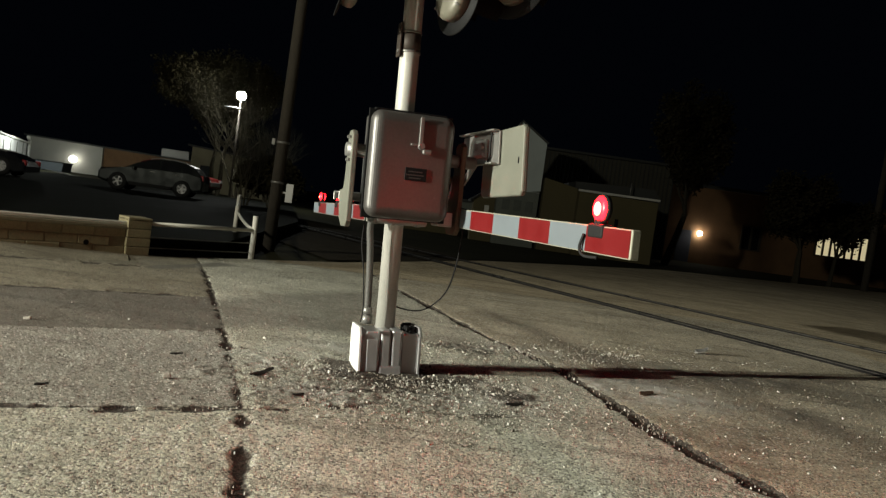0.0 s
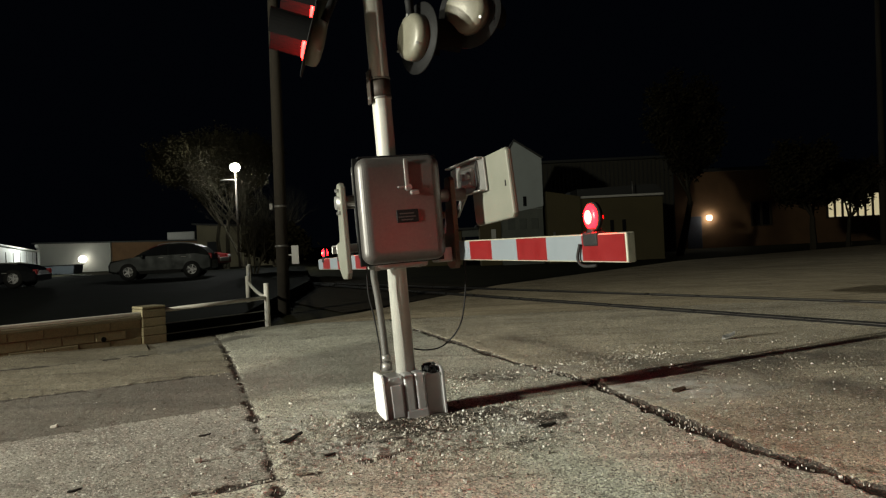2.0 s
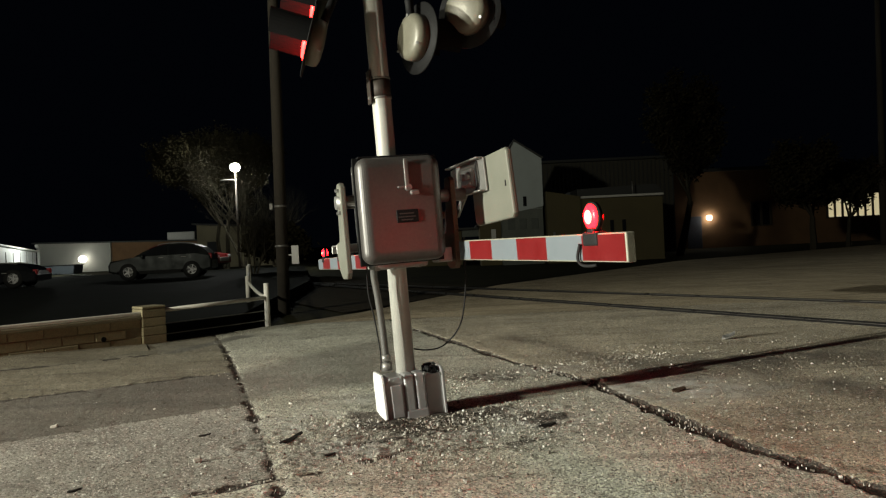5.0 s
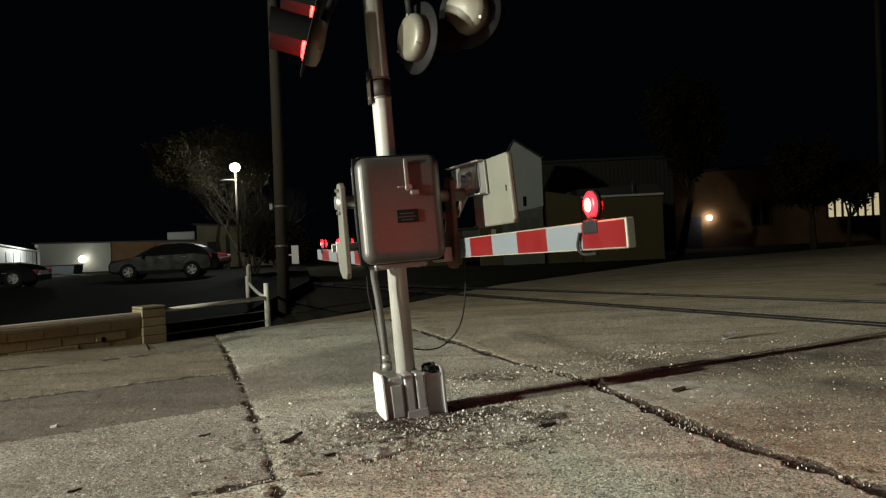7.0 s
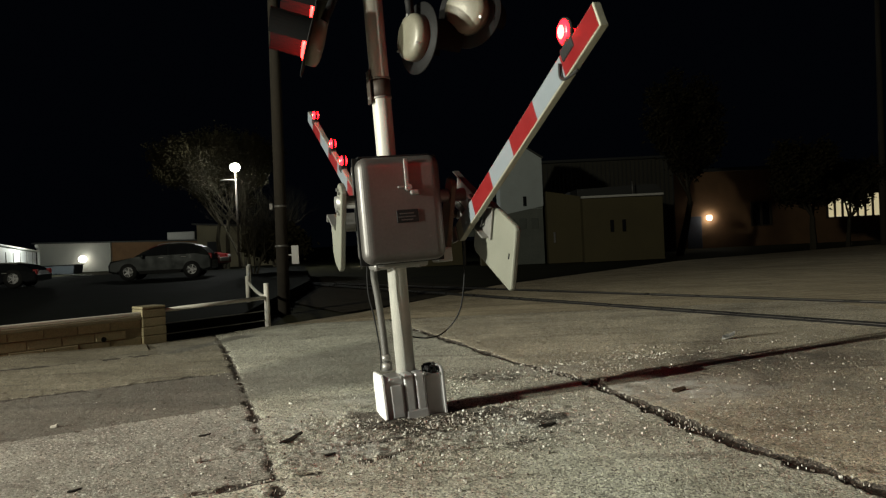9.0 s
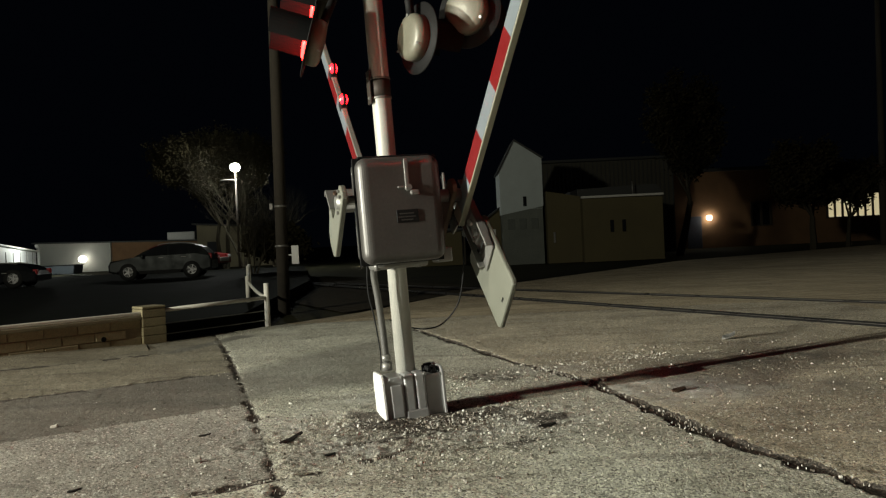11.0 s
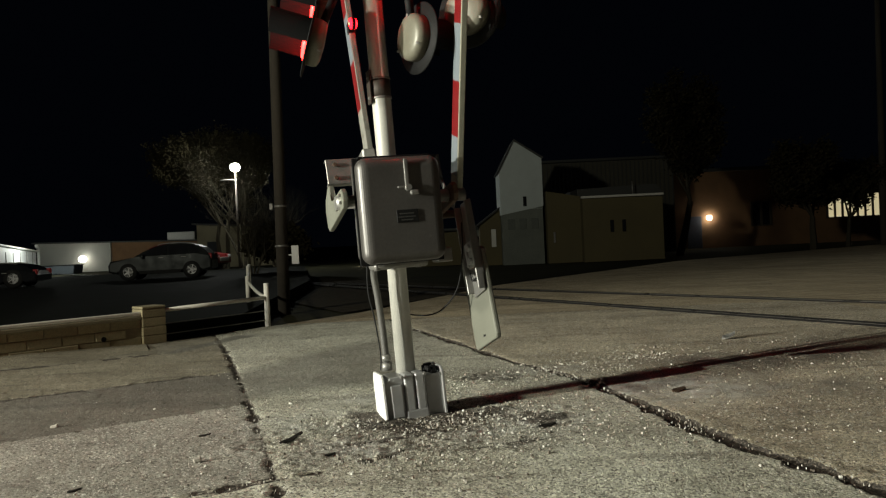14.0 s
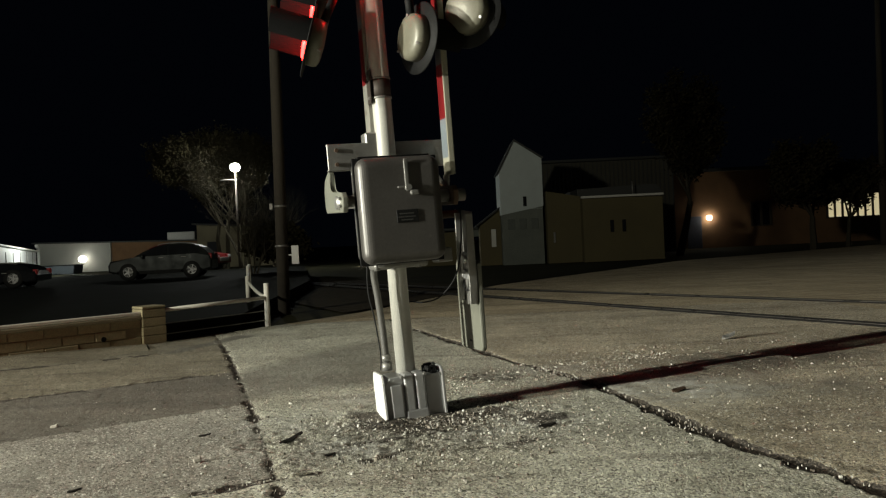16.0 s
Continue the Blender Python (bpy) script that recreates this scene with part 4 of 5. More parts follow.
# ---- vegetation ----
def bare_tree(name, at, height, spread, seed, label, stems=1, depth=5, leaves=0, trunk_r=0.16):
    rnd = random.Random(seed)
    t = tagged(new(name), label, "tree")
    t.location = at
    V, F, LV, LF = [], [], [], []

    def seg(a, b, r0, r1, k=4):
        d = (b - a).normalized()
        s = d.orthogonal().normalized()
        u = d.cross(s)
        n0 = len(V)
        for p, r in ((a, r0), (b, r1)):
            for i in range(k):
                an = 6.2832 * i / k
                V.append(p + (s * math.cos(an) + u * math.sin(an)) * r)
        for i in range(k):
            j = (i + 1) % k
            F.append((n0 + i, n0 + j, n0 + k + j, n0 + k + i))

    def leaf(p):
        n0 = len(LV)
        a = Vector((rnd.uniform(-1, 1), rnd.uniform(-1, 1), rnd.uniform(-1, 1))).normalized() * rnd.uniform(0.07, 0.14)
        b = a.orthogonal().normalized() * rnd.uniform(0.04, 0.08)
        LV.extend([p - a, p + b, p + a, p - b])
        LF.append((n0, n0 + 1, n0 + 2, n0 + 3))

    def grow(p, d, ln, r, lev):
        n = 3
        for i in range(n):
            d = (d + Vector((rnd.gauss(0, 0.1), rnd.gauss(0, 0.1), rnd.gauss(0.03, 0.07)))).normalized()
            q = p + d * ln / n
            seg(p, q, r, r * 0.86, 6 if lev < 2 else 4 if lev < 4 else 3)
            p, r = q, r * 0.86
            if lev >= 1 and lev < depth and rnd.random() < 0.75:
                side = (d + Vector((rnd.uniform(-1, 1), rnd.uniform(-1, 1), rnd.uniform(-0.3, 0.6))) * 0.8).normalized()
                grow(p, side, ln * rnd.uniform(0.5, 0.72), r * 0.5, lev + 1)
            if leaves and lev >= depth - 1:
                for _ in range(leaves):
                    leaf(p + Vector((rnd.gauss(0, 0.15), rnd.gauss(0, 0.15), rnd.gauss(0, 0.15))))
        if lev < depth:
            for _ in range(2 if lev else 4):
                side = (d + Vector((rnd.uniform(-1, 1), rnd.uniform(-1, 1), rnd.uniform(-0.1, 0.6))) * spread).normalized()
                grow(p, side, ln * rnd.uniform(0.62, 0.8), r * 0.62, lev + 1)
    for i in range(stems):
        a = 6.28 * i / max(1, stems)
        tilt = Vector((math.cos(a) * 0.22, math.sin(a) * 0.22, 1)) if stems > 1 else Vector((0.02, 0, 1))
        grow(Vector((math.cos(a) * 0.12, math.sin(a) * 0.12, -0.1)) if stems > 1 else Vector((0, 0, -0.1)), tilt.normalized(), height * 0.3, trunk_r, 0)
    cut = 18
    for nm, fs in (("trunk", F[:cut]), ("crown", F[cut:])):
        me = bpy.data.meshes.new(nm)
        me.from_pydata([tuple(v) for v in V], [], fs)
        me.materials.append(BARK)
        ob = new(nm, me)
        ob.parent = t
    if LF:
        me = bpy.data.meshes.new("leaves")
        me.from_pydata([tuple(v) for v in LV], [], LF)
        me.materials.append(LEAF)
        ob = new("leaves", me)
        ob.parent = t
    return t


bare_tree("tree", (-15.2, 53.5, 0.0), 11.4, 0.95, 11, "dark winter tree with dense twigs beside a bright lamp", 2, 6, 1, 0.2)
bare_tree("tree", (-12.9, 49.5, 0.0), 9.8, 0.9, 5, "bare winter tree beyond the parked car", 3, 6, 0, 0.12)
bare_tree("tree", (-11.0, 50.5, 0.0), 6.4, 0.7, 14, "thin many-stemmed winter tree lit by the lamp", 5, 5, 0, 0.07)
bare_tree("shrub", (-8.2, 33.0, 0.1), 3.9, 0.6, 8, "bare multi-stemmed shrub behind the fence", 7, 5, 0, 0.045)
bare_tree("shrub", (-7.3, 34.5, 0.1), 2.4, 0.7, 9, "low tangled shrub beside the utility pole", 6, 5, 1, 0.035)
bare_tree("tree", (18.1, 37.5, 0), 5.6, 0.95, 21, "small dark tree with dense leaves before the brick building", 1, 5, 7, 0.19)
bare_tree("tree", (20.85, 39.5, 0), 5.0, 0.95, 22, "small dark tree with sparse leaves before the lit window", 1, 5, 3, 0.13)
bare_tree("tree", (12.0, 39.0, 0), 9.5, 0.8, 23, "tall dark tree beside the shed", 1, 5, 6, 0.2)


# ---- buildings ----
def prism(bm, pts, y0, y1):
    """A wall body: outline in x and z, from y0 to y1."""
    slab(bm, pts, "y", y0, y1 - y0)


SIDING = mat("white lap siding", (0.5, 0.56, 0.56), 0.7, 0, 0.12, 1.2, 0.15, 30)
GREYWALL = mat("grey stained masonry", (0.15, 0.165, 0.145), 0.85, 0, 0.3, 1.0, 0.4, 20, stain=((0.13, 0.14, 0.13), 0.8, 0.55))
TANWALL = mat("tan stucco wall", (0.105, 0.088, 0.042), 0.85, 0, 0.22, 0.7, 0.3, 20)
METALROOF = mat("ribbed metal roof", (0.05, 0.052, 0.05), 0.7, 0.2, 0.2, 1.0, 0.2, 20)
ROOFEDGE = mat("white roof edge", (0.6, 0.6, 0.56), 0.6, 0, 0.1, 2, 0.1, 30)
BRICK = mat("red brown brick wall", (0.2, 0.112, 0.055), 0.9, 0, 0.25, 1.5, 0.4, 18)
DARKGLASS = mat("dark window glass", (0.015, 0.016, 0.018), 0.12, 0, 0.1, 4, 0)
WARMPANE = mat("lit room behind glass", (0.4, 0.35, 0.2), 0.5, 0, 0, 3, 0, emit=(1.0, 0.86, 0.5), power=0.5)
LAMPGLOW = mat("lit lamp glass", (0.9, 0.9, 0.8), 0.4, 0, 0, 8, 0, emit=(1.0, 0.97, 0.84), power=60)
WARMGLOW = mat("lit warm lamp glass", (0.9, 0.8, 0.6), 0.4, 0, 0, 8, 0, emit=(1.0, 0.91, 0.72), power=40)


def gable_house():
    h = tagged(new("gable_house"), "two-storey gable building, white siding above grey masonry", "house")
    h.location = (3.81, 36.0, -0.05)
    bm = B()
    prism(bm, [(-0.98, 0), (0.95, 0), (0.95, 2.7), (-0.98, 2.35)], 0, 2.4)
    part("lower_wall", bm, GREYWALL, h, "grey stained masonry lower storey")
    bm = B()
    prism(bm, [(-1.02, 2.35), (0.98, 2.7), (0.98, 5.0), (-0.28, 5.78), (-1.02, 4.4)], -0.06, 2.4)
    w = part("upper_wall", bm, SIDING, h, "pale siding gable")
    bm = B()
    for i in range(17):
        z = 2.6 + 0.16 * i
        box(bm, (0.0, -0.07, z), (1.94 if z < 4.3 else 1.1, 0.012, 0.012), 0)
    part("siding_laps", bm, SIDING, w)
    bm = B()
    slab(bm, [(1.08, 4.98), (-0.28, 5.88), (-1.12, 4.34), (-1.06, 4.3), (-0.28, 5.79), (1.02, 4.9)], "y", -0.12, 2.6)
    part("roof", bm, METALROOF, h)
    bm = B()
    box(bm, (0.12, -0.07, 2.95), (0.16, 0.04, 0.46), 0.005, 1)
    part("window", bm, DARKGLASS, h)
    for x in (-0.55, 0.0, 0.55):
        bm = B()
        box(bm, (x, -0.01, 1.9), (0.34, 0.03, 0.5), 0.01, 1)
        part("blocked_window", bm, mat("boarded panel", (0.115, 0.128, 0.115), 0.8), h)
    # side wing
    bm = B()
    prism(bm, [(-2.0, 0), (-0.99, 0), (-0.99, 2.72), (-2.0, 2.0)], 0.8, 2.3)
    part("side_wing", bm, TANWALL, h)
    bm = B()
    slab(bm, [(-2.2, 1.92), (-0.99, 2.8), (-0.99, 2.72), (-2.2, 1.84)], "y", 0.6, 1.9)
    part("wing_roof", bm, METALROOF, h)
    bm = B()
    box(bm, (-1.35, 0.78, 1.3), (0.22, 0.05, 0.85), 0.01, 1)
    part("window_frame", bm, ROOFEDGE, h)


gable_house()


def annex():
    """The low outbuilding seen past the gate box, left of the gable building."""
    a = tagged(new("outbuilding"), "low olive outbuilding with an open dark porch", "building")
    a.location = (-2.3, 40.0, -0.06)
    bm = B()
    prism(bm, [(0, 0), (3.3, 0), (3.3, 1.75), (0, 1.6)], 0, 5)
    part("wall", bm, TANWALL, a)
    bm = B()
    box(bm, (2.3, 2.4, 1.86), (5.0, 5.4, 0.14), 0.02, 1)
    part("roof", bm, METALROOF, a)
    bm = B()
    box(bm, (4.0, -0.1, 1.62), (1.35, 0.08, 0.36), 0.01, 1)
    part("porch_beam", bm, GREYWALL, a)
    for x in (3.42, 4.62):
        bm = B()
        box(bm, (x, -0.1, 0.72), (0.12, 0.12, 1.44), 0.01, 1)
        part("porch_post", bm, WOODPOLE, a)


annex()


def shed():
    s = tagged(new("shed"), "long low tan building with white roof edge", "building")
    s.location = (4.9, 35.0, -0.05)
    bm = B()
    prism(bm, [(0, 0), (1.55, 0), (1.55, 3.05), (0, 3.35)], 0.6, 8)
    part("entry_wall", bm, TANWALL, s)
    bm = B()
    prism(bm, [(1.55, 0), (5.2, 0), (5.2, 2.85), (1.55, 2.95)], 0, 8)
    part("wall", bm, TANWALL, s)
    bm = B()
    box(bm, (3.35, -0.06, 2.96), (3.75, 0.2, 0.1), 0.01, 1)
    part("roof_edge", bm, ROOFEDGE, s)
    bm = B()
    prism(bm, [(1.5, 3.05), (5.6, 3.05), (5.2, 3.5), (1.5, 3.4)], 1.0, 8)
    part("roof", bm, METALROOF, s)
    for x in (2.85, 3.4):
        bm = B()
        box(bm, (x, -0.02, 1.6), (0.16, 0.05, 0.55), 0.01, 1)
        part("window", bm, DARKGLASS, s)
    bm = B()
    box(bm, (0.3, 0.58, 1.2), (0.1, 0.06, 0.5), 0.01, 1)
    part("meter_box", bm, GALV, s)
    bm = B()
    tube(bm, (4.0, 0.6, 3.0), (4.0, 0.6, 3.65), 0.03, 0.03, 8)
    part("vent_pipe", bm, GALV, s)


shed()


def big_barn():
    b = tagged(new("storage_building"), "dark ribbed metal storage building behind the shed", "building")
    b.location = (4.8, 46.0, -0.05)
    bm = B()
    prism(bm, [(0, 0), (9.2, 0), (9.2, 5.6), (0, 5.6)], 0, 12)
    part("wall", bm, mat("dark metal wall", (0.07, 0.066, 0.05), 0.8, 0.1, 0.2, 1.0, 0.2, 20), b)
    bm = B()
    for i in range(37):
        box(bm, (0.12 + 0.25 * i, -0.02, 2.9), (0.05, 0.05, 5.4), 0)
    part("ribs", bm, METALROOF, b)
    bm = B()
    box(bm, (4.6, 6, 5.7), (9.6, 12.4, 0.16), 0.02, 1)
    part("roof", bm, METALROOF, b)


big_barn()


def brick_building():
    b = tagged(new("brick_building"), "long dark brick building with lit window and door lamp", "building")
    b.location = (15.6, 50.5, -0.05)
    bm = B()
    prism(bm, [(-1.6, 0), (22, 0), (22, 5.0), (-1.6, 5.0)], 0, 9)
    part("wall", bm, BRICK, b)
    bm = B()
    box(bm, (10.2, 4.5, 5.1), (24.0, 9.4, 0.22), 0.02, 1)
    part("roof", bm, METALROOF, b)
    bm = B()
    box(bm, (1.0, -0.02, 1.05), (0.95, 0.05, 2.1), 0.01, 1)
    part("door", bm, mat("dark blue door", (0.06, 0.07, 0.1), 0.6), b)
    for x, n, wide, mid, mt in ((5.4, 2, 0.62, 2.1, DARKGLASS), (11.75, 8, 0.5, 2.38, WARMPANE)):
        bm = B()
        for i in range(n + 1):
            box(bm, (x - n * wide / 2 + wide * i, -0.05, mid), (0.13, 0.12, 1.5), 0.01, 1)
        for z in (mid - 0.77, mid + 0.77):
            box(bm, (x, -0.05, z), (n * wide + 0.13, 0.14, 0.07), 0.01, 1)
        w = part("window_frame", bm, mat("dark window frame", (0.075, 0.06, 0.04), 0.7), b)
        for i in range(n):
            bm = B()
            box(bm, (x - n * wide / 2 + wide / 2 + wide * i, -0.012, mid), (wide - 0.1, 0.02, 1.46), 0)
            part("pane", bm, mt, w)
    bm = B()
    box(bm, (1.95, -0.15, 1.97), (0.24, 0.2, 0.24), 0.03, 2)
    part("wall_lamp", bm, WARMGLOW, b, "lit door lamp")


brick_building()


def yard_buildings():
    w = tagged(new("white_building"), "white metal-sided building brightened by an added fill light", "building")
    w.matrix_basis = pose(-35.0, 66, -0.3, 0, 0, 108)
    bm = B()
    prism(bm, [(-34, 0), (0, 0), (0, 2.2), (-34, 3.3)], 0, 12)
    part("wall", bm, mat("white metal siding", (0.72, 0.74, 0.74), 0.6, 0, 0.1, 0.6, 0.15, 20), w)
    bm = B()
    slab(bm, [(-34.2, 3.42), (0.25, 2.3), (0.25, 2.2), (-34.2, 3.3)], "y", -0.3, 12.6)
    part("roof", bm, ROOFEDGE, w)
    for i in range(12):
        bm = B()
        box(bm, (-1.6 - 2.4 * i, -0.02, 1.1), (0.07, 0.06, 2.2), 0)
        part("panel_rib", bm, GALV, w)
    bm = B()
    tube(bm, (0.3, -0.15, 0), (0.3, -0.15, 2.55), 0.13, 0.13, 8)
    tube(bm, (0.3, -0.15, 2.5), (-0.5, -0.15, 2.75), 0.13, 0.13, 8)
    part("downspout", bm, ROOFEDGE, w)
    g = tagged(new("long_building"), "long low brown building with a wall lamp", "building")
    g.location = (-37, 70, -0.2)
    bm = B()
    prism(bm, [(0, 0), (6.7, 0), (6.7, 2.75), (0, 2.9)], 0, 8)
    part("wall", bm, mat("pale block wall", (0.42, 0.42, 0.38), 0.8, 0, 0.15, 0.6, 0.2, 15), g)
    bm = B()
    prism(bm, [(6.7, 0), (19, 0), (19, 2.4), (6.7, 2.7)], 0.3, 8)
    part("wall", bm, BRICK, g)
    bm = B()
    slab(bm, [(-0.3, 3.02), (19.3, 2.5), (19.3, 2.38), (-0.3, 2.88)], "y", -0.3, 8.6)
    part("roof", bm, METALROOF, g)
    bm = B()
    lathe(bm, [(0.06, -0.3), (0.3, -0.2), (0.36, 0.0), (0.3, 0.2), (0.06, 0.3)], 16, Matrix.Translation((4.35, -0.5, 1.32)))
    part("wall_lamp", bm, mat("lit wall lamp glass", (0.9, 0.9, 0.8), 0.4, 0, 0, 8, 0, emit=(1.0, 0.97, 0.84), power=7), g, "bright wall lamp")
    y = tagged(new("yard_lamp"), "bright lamp on a pole in the parking lot", "street lamp")
    y.location = (-11.95, 45, 0.1)
    bm = B()
    tube(bm, (0, 0, -0.18), (0, 0, 5.85), 0.07, 0.05, 10)
    part("pole", bm, WOODPOLE, y)
    bm = B()
    lathe(bm, [(0.05, -0.25), (0.2, -0.19), (0.28, -0.04), (0.28, 0.08), (0.2, 0.2), (0.05, 0.25)], 20, Matrix.Translation((0, 0, 6.0)))
    part("bulb", bm, LAMPGLOW, y, "glowing lamp head")
    bm = B()
    tube(bm, (-0.9, 0, 5.3), (0.1, 0, 5.3), 0.03, 0.03, 8)
    part("bracket", bm, GALV, y)
    bm = B()
    box(bm, (-0.0, 0, 0), (2.6, 2.0, 0.9), 0.03, 1, Matrix.Translation((12.5, 3.0, 3.0)))
    part("roof_unit", bm, GALV, g, "grey roof unit")
    k = tagged(new("lit_house"), "tan block house behind the trees, lit by the yard lamp", "building")
    k.location = (-19.8, 62.0, -0.06)
    bm = B()
    prism(bm, [(0, 0), (6.6, 0), (6.6, 3.0), (0, 3.5)], 0, 6)
    part("wall", bm, mat("tan house wall", (0.24, 0.215, 0.14), 0.85, 0, 0.25, 0.7, 0.3, 20), k)
    bm = B()
    slab(bm, [(-0.3, 3.66), (6.9, 3.12), (6.9, 2.98), (-0.3, 3.52)], "y", -0.3, 6.6)
    part("roof", bm, METALROOF, k)
    for x in (1.2, 4.2):
        bm = B()
        box(bm, (x, -0.02, 1.6), (0.8, 0.06, 1.0), 0.01, 1)
        part("window", bm, DARKGLASS, k)
    d = tagged(new("dumpster"), "dark steel waste container by the wall lamp", "dumpster")
    d.location = (-31.7, 64, -0.06)
    bm = B()
    slab(bm, [(-1.2, 0), (1.2, 0), (1.3, 0.72), (-1.3, 0.72)], "y", -0.8, 1.6, 0.04)
    part("body", bm, mat("dark green steel", (0.04, 0.05, 0.06), 0.6, 0.1), d)
    bm = B()
    box(bm, (0, 0, 0.75), (2.7, 1.7, 0.07), 0.02, 1)
    part("lid", bm, BLACK, d)


yard_buildings()


def car(name, m, paint, label, length=4.6, high=1.66, tail=True, wagon=False):
    c = tagged(new(name), label, "car")
    c.matrix_basis = m
    k, h = length / 4.6, high / 1.66
    W = 0.92
    lower = [(-2.28, 0.42), (-2.3, 0.72), (-2.2, 0.92), (-1.3, 1.06), (-0.9, 1.1), (1.6, 1.14), (2.2, 1.1), (2.3, 0.8), (2.27, 0.42),
             (1.85, 0.3), (1.82, 0.52), (1.62, 0.72), (1.38, 0.76), (1.14, 0.72), (0.94, 0.52), (0.9, 0.28), (-0.95, 0.28), (-0.98, 0.52),
             (-1.18, 0.72), (-1.42, 0.76), (-1.66, 0.72), (-1.86, 0.52), (-1.9, 0.32)]
    bm = B()
    slab(bm, [(x * k, z * h) for x, z in lower], "y", -W, 2 * W, 0.07)
    part("body", bm, paint, c)
    bm = B()
    cab = [(-1.25, 1.03), (-0.75, 1.32), (-0.2, 1.54), (0.3, 1.64), (0.9, 1.66), (1.4, 1.6), (1.82, 1.46), (2.2, 1.08)]
    rows = []
    for side in (-1, 1):
        rows.append([bm.verts.new((x * k, side * (W - 0.02 - 0.28 * (z - 1.05)), z * h)) for x, z in cab])
    bm.faces.new(rows[0])
    bm.faces.new(rows[1][::-1])
    for i in range(len(cab)):
        j = (i + 1) % len(cab)
        bm.faces.new((rows[0][i], rows[0][j], rows[1][j], rows[1][i]))
    bmesh.ops.bevel(bm, geom=bm.edges[:], offset=0.03, segments=2, profile=0.5, affect="EDGES")
    cabin = part("cabin", bm, paint, c)
    for side in (-1, 1):
        for pts in ([(-0.85, 1.14), (-0.2, 1.54), (0.28, 1.58), (0.3, 1.16)], [(0.38, 1.16), (0.36, 1.58), (1.15, 1.56), (1.25, 1.16)], [(1.33, 1.17), (1.24, 1.55), (1.45, 1.53), (1.85, 1.2)]):
            bm = B()
            f = [bm.verts.new((x * k, side * (W + 0.006 - 0.28 * (z - 1.05)), z * h)) for x, z in pts]
            g = [bm.verts.new(v.co - Vector((0, side * 0.03, 0))) for v in f]
            bm.faces.new(f)
            bm.faces.new(g[::-1])
            for i in range(4):
                bm.faces.new((f[i], g[i], g[(i + 1) % 4], f[(i + 1) % 4]))
            part("side_window", bm, DARKGLASS, cabin)
    for side in (-0.6, 0.6):
        bm = B()
        rope(bm, [(-0.15 * k, side, 1.57 * h), (0.0, side, 1.64 * h), (0.5 * k, side, 1.69 * h), (1.1 * k, side, 1.67 * h), (1.45 * k, side, 1.58 * h)], 0.02, 6)
        part("roof_rail", bm, GALV, cabin)
    for x in (-1.42, 1.38):
        for side in (-1, 1):
            bm = B()
            lathe(bm, [(0.2, -0.11), (0.33, -0.11), (0.36, -0.07), (0.36, 0.07), (0.33, 0.11), (0.2, 0.11)], 24,
                  Matrix.Translation((x * k, side * (W - 0.09), 0.36)) @ Matrix.Rotation(radians(90), 4, "X"))
            wh = part("tyre", bm, RUBBER, c)
            bm = B()
            for i in range(5):
                box(bm, (0.1, 0, 0), (0.2, 0.05, 0.05), 0.01, 1, Matrix.Translation((x * k, side * (W + 0.0), 0.36)) @ Matrix.Rotation(radians(72 * i), 4, "Y"))
            lathe(bm, [(0.2, -0.02), (0.23, 0.0), (0.2, 0.02)], 20, Matrix.Translation((x * k, side * (W + 0.0), 0.36)) @ Matrix.Rotation(radians(90), 4, "X"))
            part("rim", bm, ALU, wh)
    for side in (-1, 1):
        bm = B()
        box(bm, (-2.2 * k, side * 0.7, 0.8 * h), (0.2, 0.34, 0.16), 0.04, 2)
        part("headlight", bm, mat("headlight glass", (0.75, 0.76, 0.78), 0.12, 0.4, 0.05, 5, 0), c)
        bm = B()
        box(bm, (2.2 * k, side * 0.78, 1.0 * h), (0.16, 0.2, 0.22), 0.03, 2)
        part("tail_light", bm, mat("red tail glass", (0.4, 0.03, 0.03), 0.25), c)
        bm = B()
        box(bm, (-0.75 * k, side * (W + 0.1), 1.1 * h), (0.12, 0.2, 0.14), 0.04, 2)
        part("mirror", bm, paint, c)
    bm = B()
    box(bm, (-2.3 * k, 0, 0.62 * h), (0.08, 1.1, 0.24), 0.03, 2)
    part("grille", bm, GALV, c)
    for side in (-1, 1):
        bm = B()
        box(bm, (-0.02 * k, side * (W + 0.005), 0.36 * h), (1.85 * k, 0.03, 0.16 * h), 0.012, 2)
        part("sill", bm, BLACK, c, "black plastic sill")
        for x in (0.05, 1.05):
            bm = B()
            box(bm, (x * k, side * (W + 0.012), 1.02 * h), (0.2, 0.03, 0.03), 0.01, 1)
            part("door_handle", bm, GALV, c)
        bm = B()
        box(bm, (-2.22 * k, side * 0.68, 0.52 * h), (0.1, 0.2, 0.08), 0.02, 2)
        part("fog_light", bm, mat("headlight glass", (0.75, 0.76, 0.78)), c)
    bm = B()
    box(bm, (0, 0, 0.36), (4.3 * k, 1.7, 0.12), 0.03, 1)
    part("underbody", bm, BLACK, c)
    return c


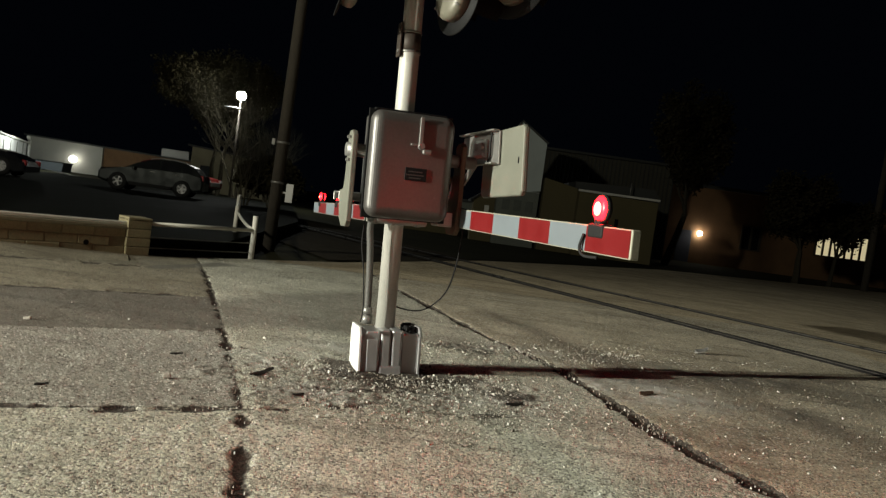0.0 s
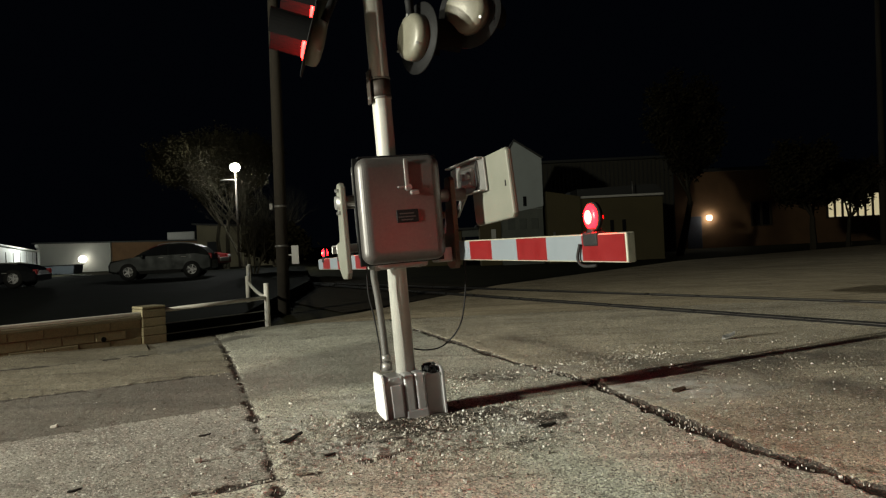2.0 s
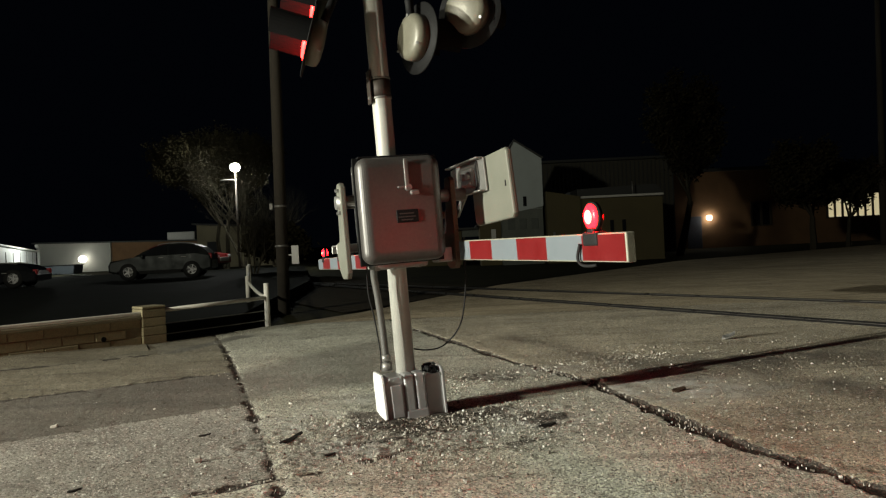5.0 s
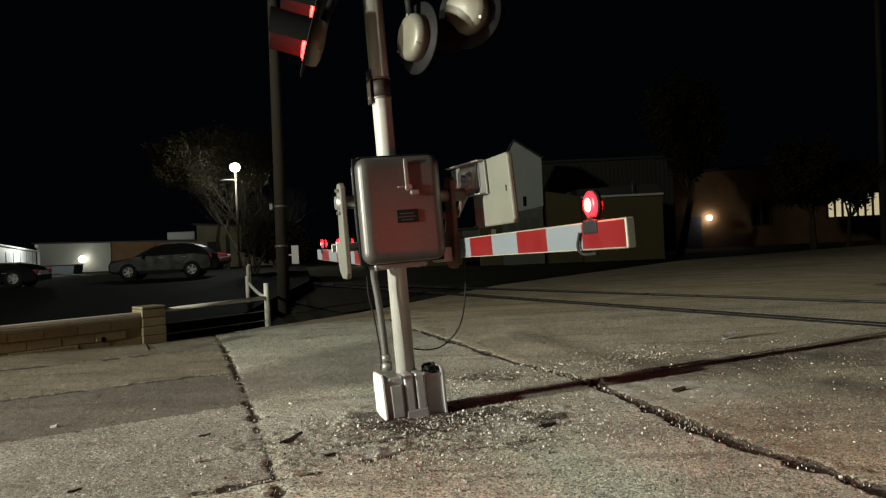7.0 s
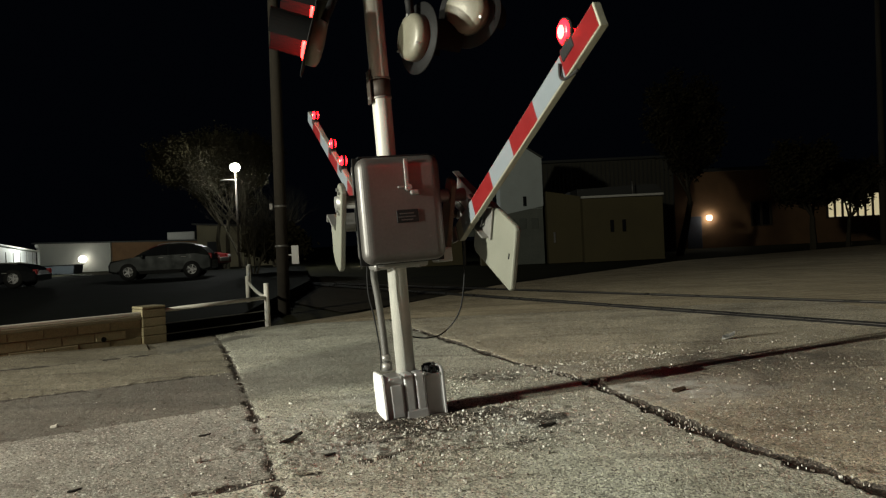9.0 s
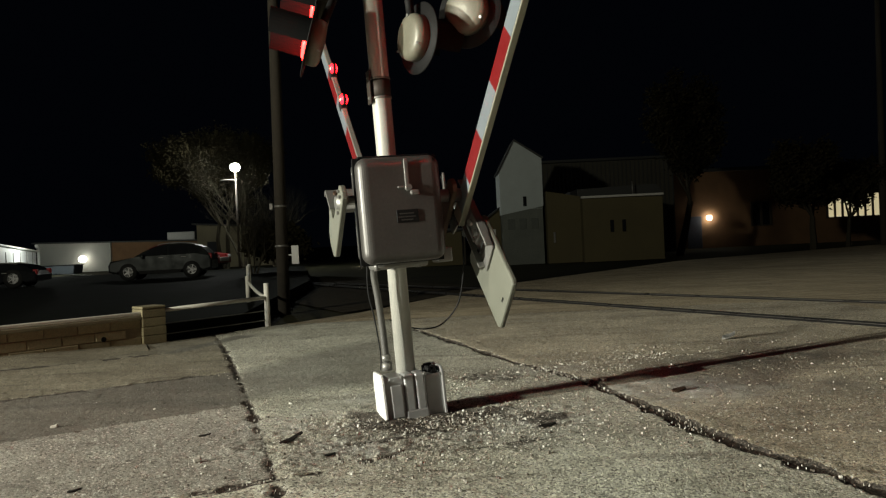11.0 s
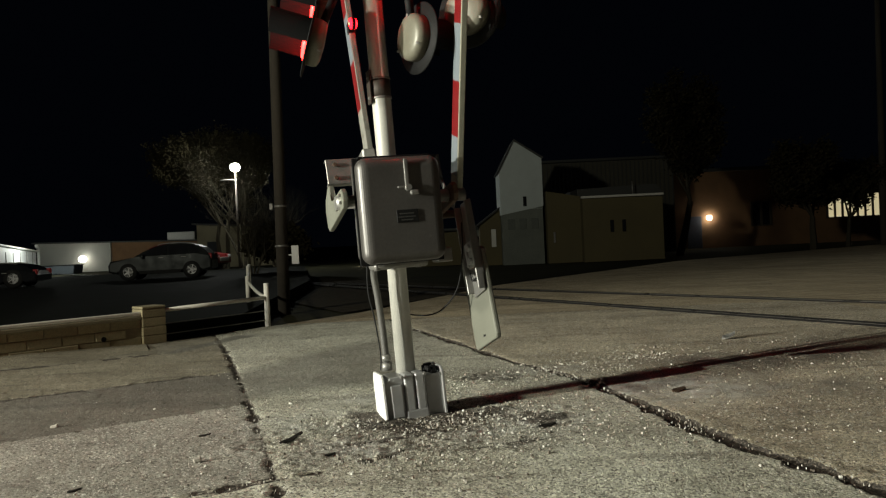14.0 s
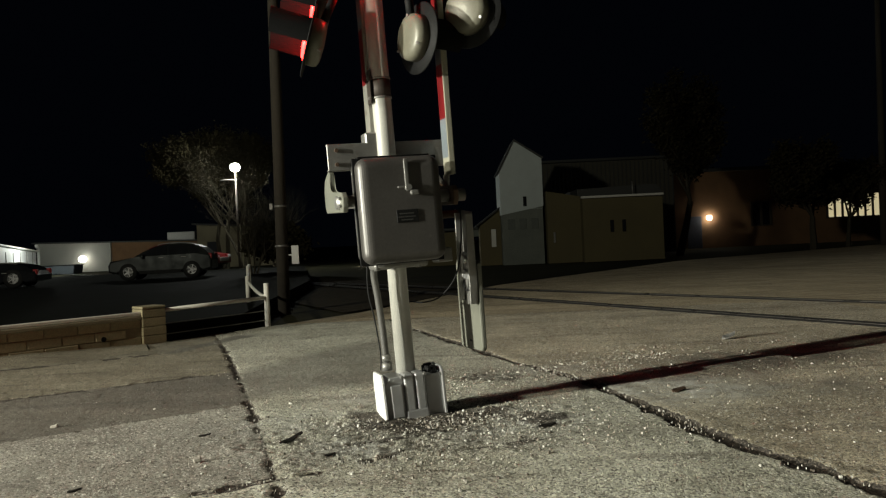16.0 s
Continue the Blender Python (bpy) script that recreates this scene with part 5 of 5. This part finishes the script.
SILVERP = mat("silver car paint", (0.03, 0.034, 0.033), 0.22, 0.5, 0.02, 3, 0.0)
BLACKP = mat("black car paint", (0.015, 0.016, 0.018), 0.18, 0.2, 0.02, 3, 0.0)
REDP = mat("red truck paint", (0.16, 0.012, 0.012), 0.3, 0.1, 0.08, 3, 0.0)
car("parked_suv", pose(-11.75, 32.4, 0.2, 0, 0, 8), SILVERP, "dark silver parked crossover SUV in the lot", 4.12, 1.46)
car("parked_car", pose(-17.9, 30.0, 0.2, 0, 0, 10), BLACKP, "low black parked car in the lot", 4.3, 0.95)
car("parked_pickup", pose(-14.7, 44.0, 0.2, 0, 0, 170), REDP, "dark red parked vehicle behind the SUV", 4.6, 1.6)

def far_headlights():
    """A made-up lamp on a low post, in place of distant vehicle lights far behind the gate."""
    f = tagged(new("far_headlights_stand_in"), "small made-up post lamp standing in for distant vehicle lights", "lamp")
    f.location = (-4.9, 46.0, -0.06)
    bm = B()
    tube(bm, (0, 0, 0), (0, 0, 0.2), 0.04, 0.03, 8)
    part("post", bm, GALV, f)
    bm = B()
    lathe(bm, [(0.02, -0.09), (0.08, -0.05), (0.09, 0.03), (0.02, 0.1)], 12, Matrix.Translation((0, 0, 0.28)))
    part("bulb", bm, WARMGLOW, f)


far_headlights()

# ---- litter on the pavement ----
def litter(name, at, size, turn, material, label, category):
    bm = B()
    box(bm, (0, 0, size[2] / 2), size, min(size) * 0.25, 2)
    box(bm, (size[0] * 0.3, size[1] * 0.2, size[2] * 0.8), (size[0] * 0.4, size[1] * 0.5, size[2] * 0.7), min(size) * 0.2, 1)
    tagged(part(name, bm, material, None, "", pose(at[0], at[1], 0.0, 0, -8, turn)), label, category)


def scrap(name, at, length, wide, rise, turn, material, label, category, thick=0.008):
    """A torn, folded strip: tapered, kinked in the middle, one end lifted off the ground."""
    bm = B()
    rows = []
    for u, w, z in ((0, 0.35, 0.0), (0.25, 1.0, 0.12), (0.55, 0.85, 0.3), (0.8, 0.6, 0.75), (1, 0.25, 1.0)):
        x = (u - 0.5) * length
        rows.append([bm.verts.new((x, sy * wide * w / 2 + 0.1 * wide * (u - 0.5), z * rise + (wide * 0.25 if sy > 0 else 0.001) + dz))
                     for sy, dz in ((-1, 0), (1, 0), (1, thick), (-1, thick))])
    for a, b in zip(rows, rows[1:]):
        for k in range(4):
            bm.faces.new((a[k], a[(k + 1) % 4], b[(k + 1) % 4], b[k]))
    bm.faces.new(rows[0][::-1])
    bm.faces.new(rows[-1])
    tagged(part(name, bm, material, None, "", pose(at[0], at[1], 0.0, 0, 0, turn)), label, category)


DARKSTEEL = mat("dark oily steel", (0.03, 0.027, 0.024), 0.5, 0.4, 0.3, 20, 0.2, 90)
scrap("metal_shard", (-1.02, 4.87), 0.19, 0.035, 0.03, 52, DARKSTEEL, "dark bent scrap of metal on the concrete", "scrap")
litter("bolt_piece", (-1.5, 4.5, 0), (0.045, 0.032, 0.026), 20, STONE, "small pale broken piece on the concrete", "debris")
scrap("bracket_piece", (3.1, 8.45), 0.14, 0.1, 0.05, -20, GALV, "broken metal bracket piece on the pavement", "scrap", 0.014)
scrap("flat_scrap", (1.75, 5.85), 0.15, 0.05, 0.008, 30, RUST, "flat brown scrap on the pavement", "scrap")
scrap("wood_sliver", (0.62, 4.95), 0.13, 0.03, 0.008, 22, DARKSTEEL, "thin dark sliver lying on the concrete", "debris")
scrap("twig_piece", (-1.65, 5.12), 0.08, 0.014, 0.006, 25, DARKSTEEL, "short dark twig on the asphalt", "debris")
scrap("twig_piece", (-2.0, 4.03), 0.07, 0.014, 0.006, 25, DARKSTEEL, "short dark twig on the asphalt", "debris")
scrap("twig_piece", (-0.72, 4.5), 0.07, 0.014, 0.006, 30, DARKSTEEL, "short dark twig on the concrete", "debris")
litter("stone_chip", (-2.9, 5.6, 0), (0.05, 0.03, 0.02), 10, STONE, "small pale stone chip", "stone")
litter("stone_chip", (1.28, 6.35, 0), (0.05, 0.045, 0.035), 40, STONE, "pale broken concrete lump beside the joint", "stone")


# ---- what moves ----
def motions():
    turns = [(0.0, -0.6), (6.6, -0.6), (6.8, -0.6), (6.95, 0.2), (7.1, 1.6), (7.3, 4.2), (7.5, 6.5), (7.7, 8.9), (7.9, 11.0), (8.1, 13.5), (8.3, 15.8), (8.5, 18.1),
             (8.7, 20.3), (8.9, 22.4), (9.2, 25.5), (10.2, 34.7), (11.3, 44.3), (12.5, 56.8), (13.5, 66.5), (14.5, 75.8), (15.2, 82.0), (16.0, 88.0)]
    lifts = [(0.0, -0.6), (6.6, -0.6), (6.8, -0.6), (6.95, 0.6), (7.1, 2.4), (7.4, 6.8), (7.8, 12.5), (8.2, 17.8), (8.6, 23.0), (9.0, 28.0), (9.2, 30.4), (10.2, 41.0), (11.3, 50.8),
             (12.5, 61.8), (13.5, 71.0), (14.5, 80.0), (15.2, 85.8), (16.0, 92.0)]
    walk(road_arm, [(t, pose(*HUB, a)) for t, a in lifts])
    walk(weight_lever, [(t, pose(*PIVOT, a + max(0.0, a - 60) * 0.08)) for t, a in lifts])
    walk(arm_wire, [(0.0, pose(0, 0, 0)), (6.8, pose(0, 0, 0)), (9.0, pose(0, 0, 0.09)), (12.5, pose(0, 0, 0.2)), (16.0, pose(0, 0, 0.36))])
    places = [(0.0, 0.43, -0.145, 1.14), (6.8, 0.43, -0.145, 1.142), (7.8, 0.44, -0.148, 1.185), (9.0, 0.462, -0.156, 1.265), (9.2, 0.462, -0.156, 1.277), (11.3, 0.46, -0.155, 1.377),
              (12.5, 0.471, -0.159, 1.459), (14.5, 0.464, -0.156, 1.604), (16.0, 0.444, -0.149, 1.693)]
    rows = []
    ts = [p[0] for p in places]  # the arm swings on a crank beside the box
    for t, a in turns:
        x, y, z = (float(np.interp(t, ts, [p[i] for p in places])) for i in (1, 2, 3))
        rows.append((t, pose(x - float(np.interp(t, (6.8, 9.0, 13.0, 16.0), (0.03, 0.0, 0.0, 0.02))), y, z, -a)))
    walk(walk_arm, rows)


motions()
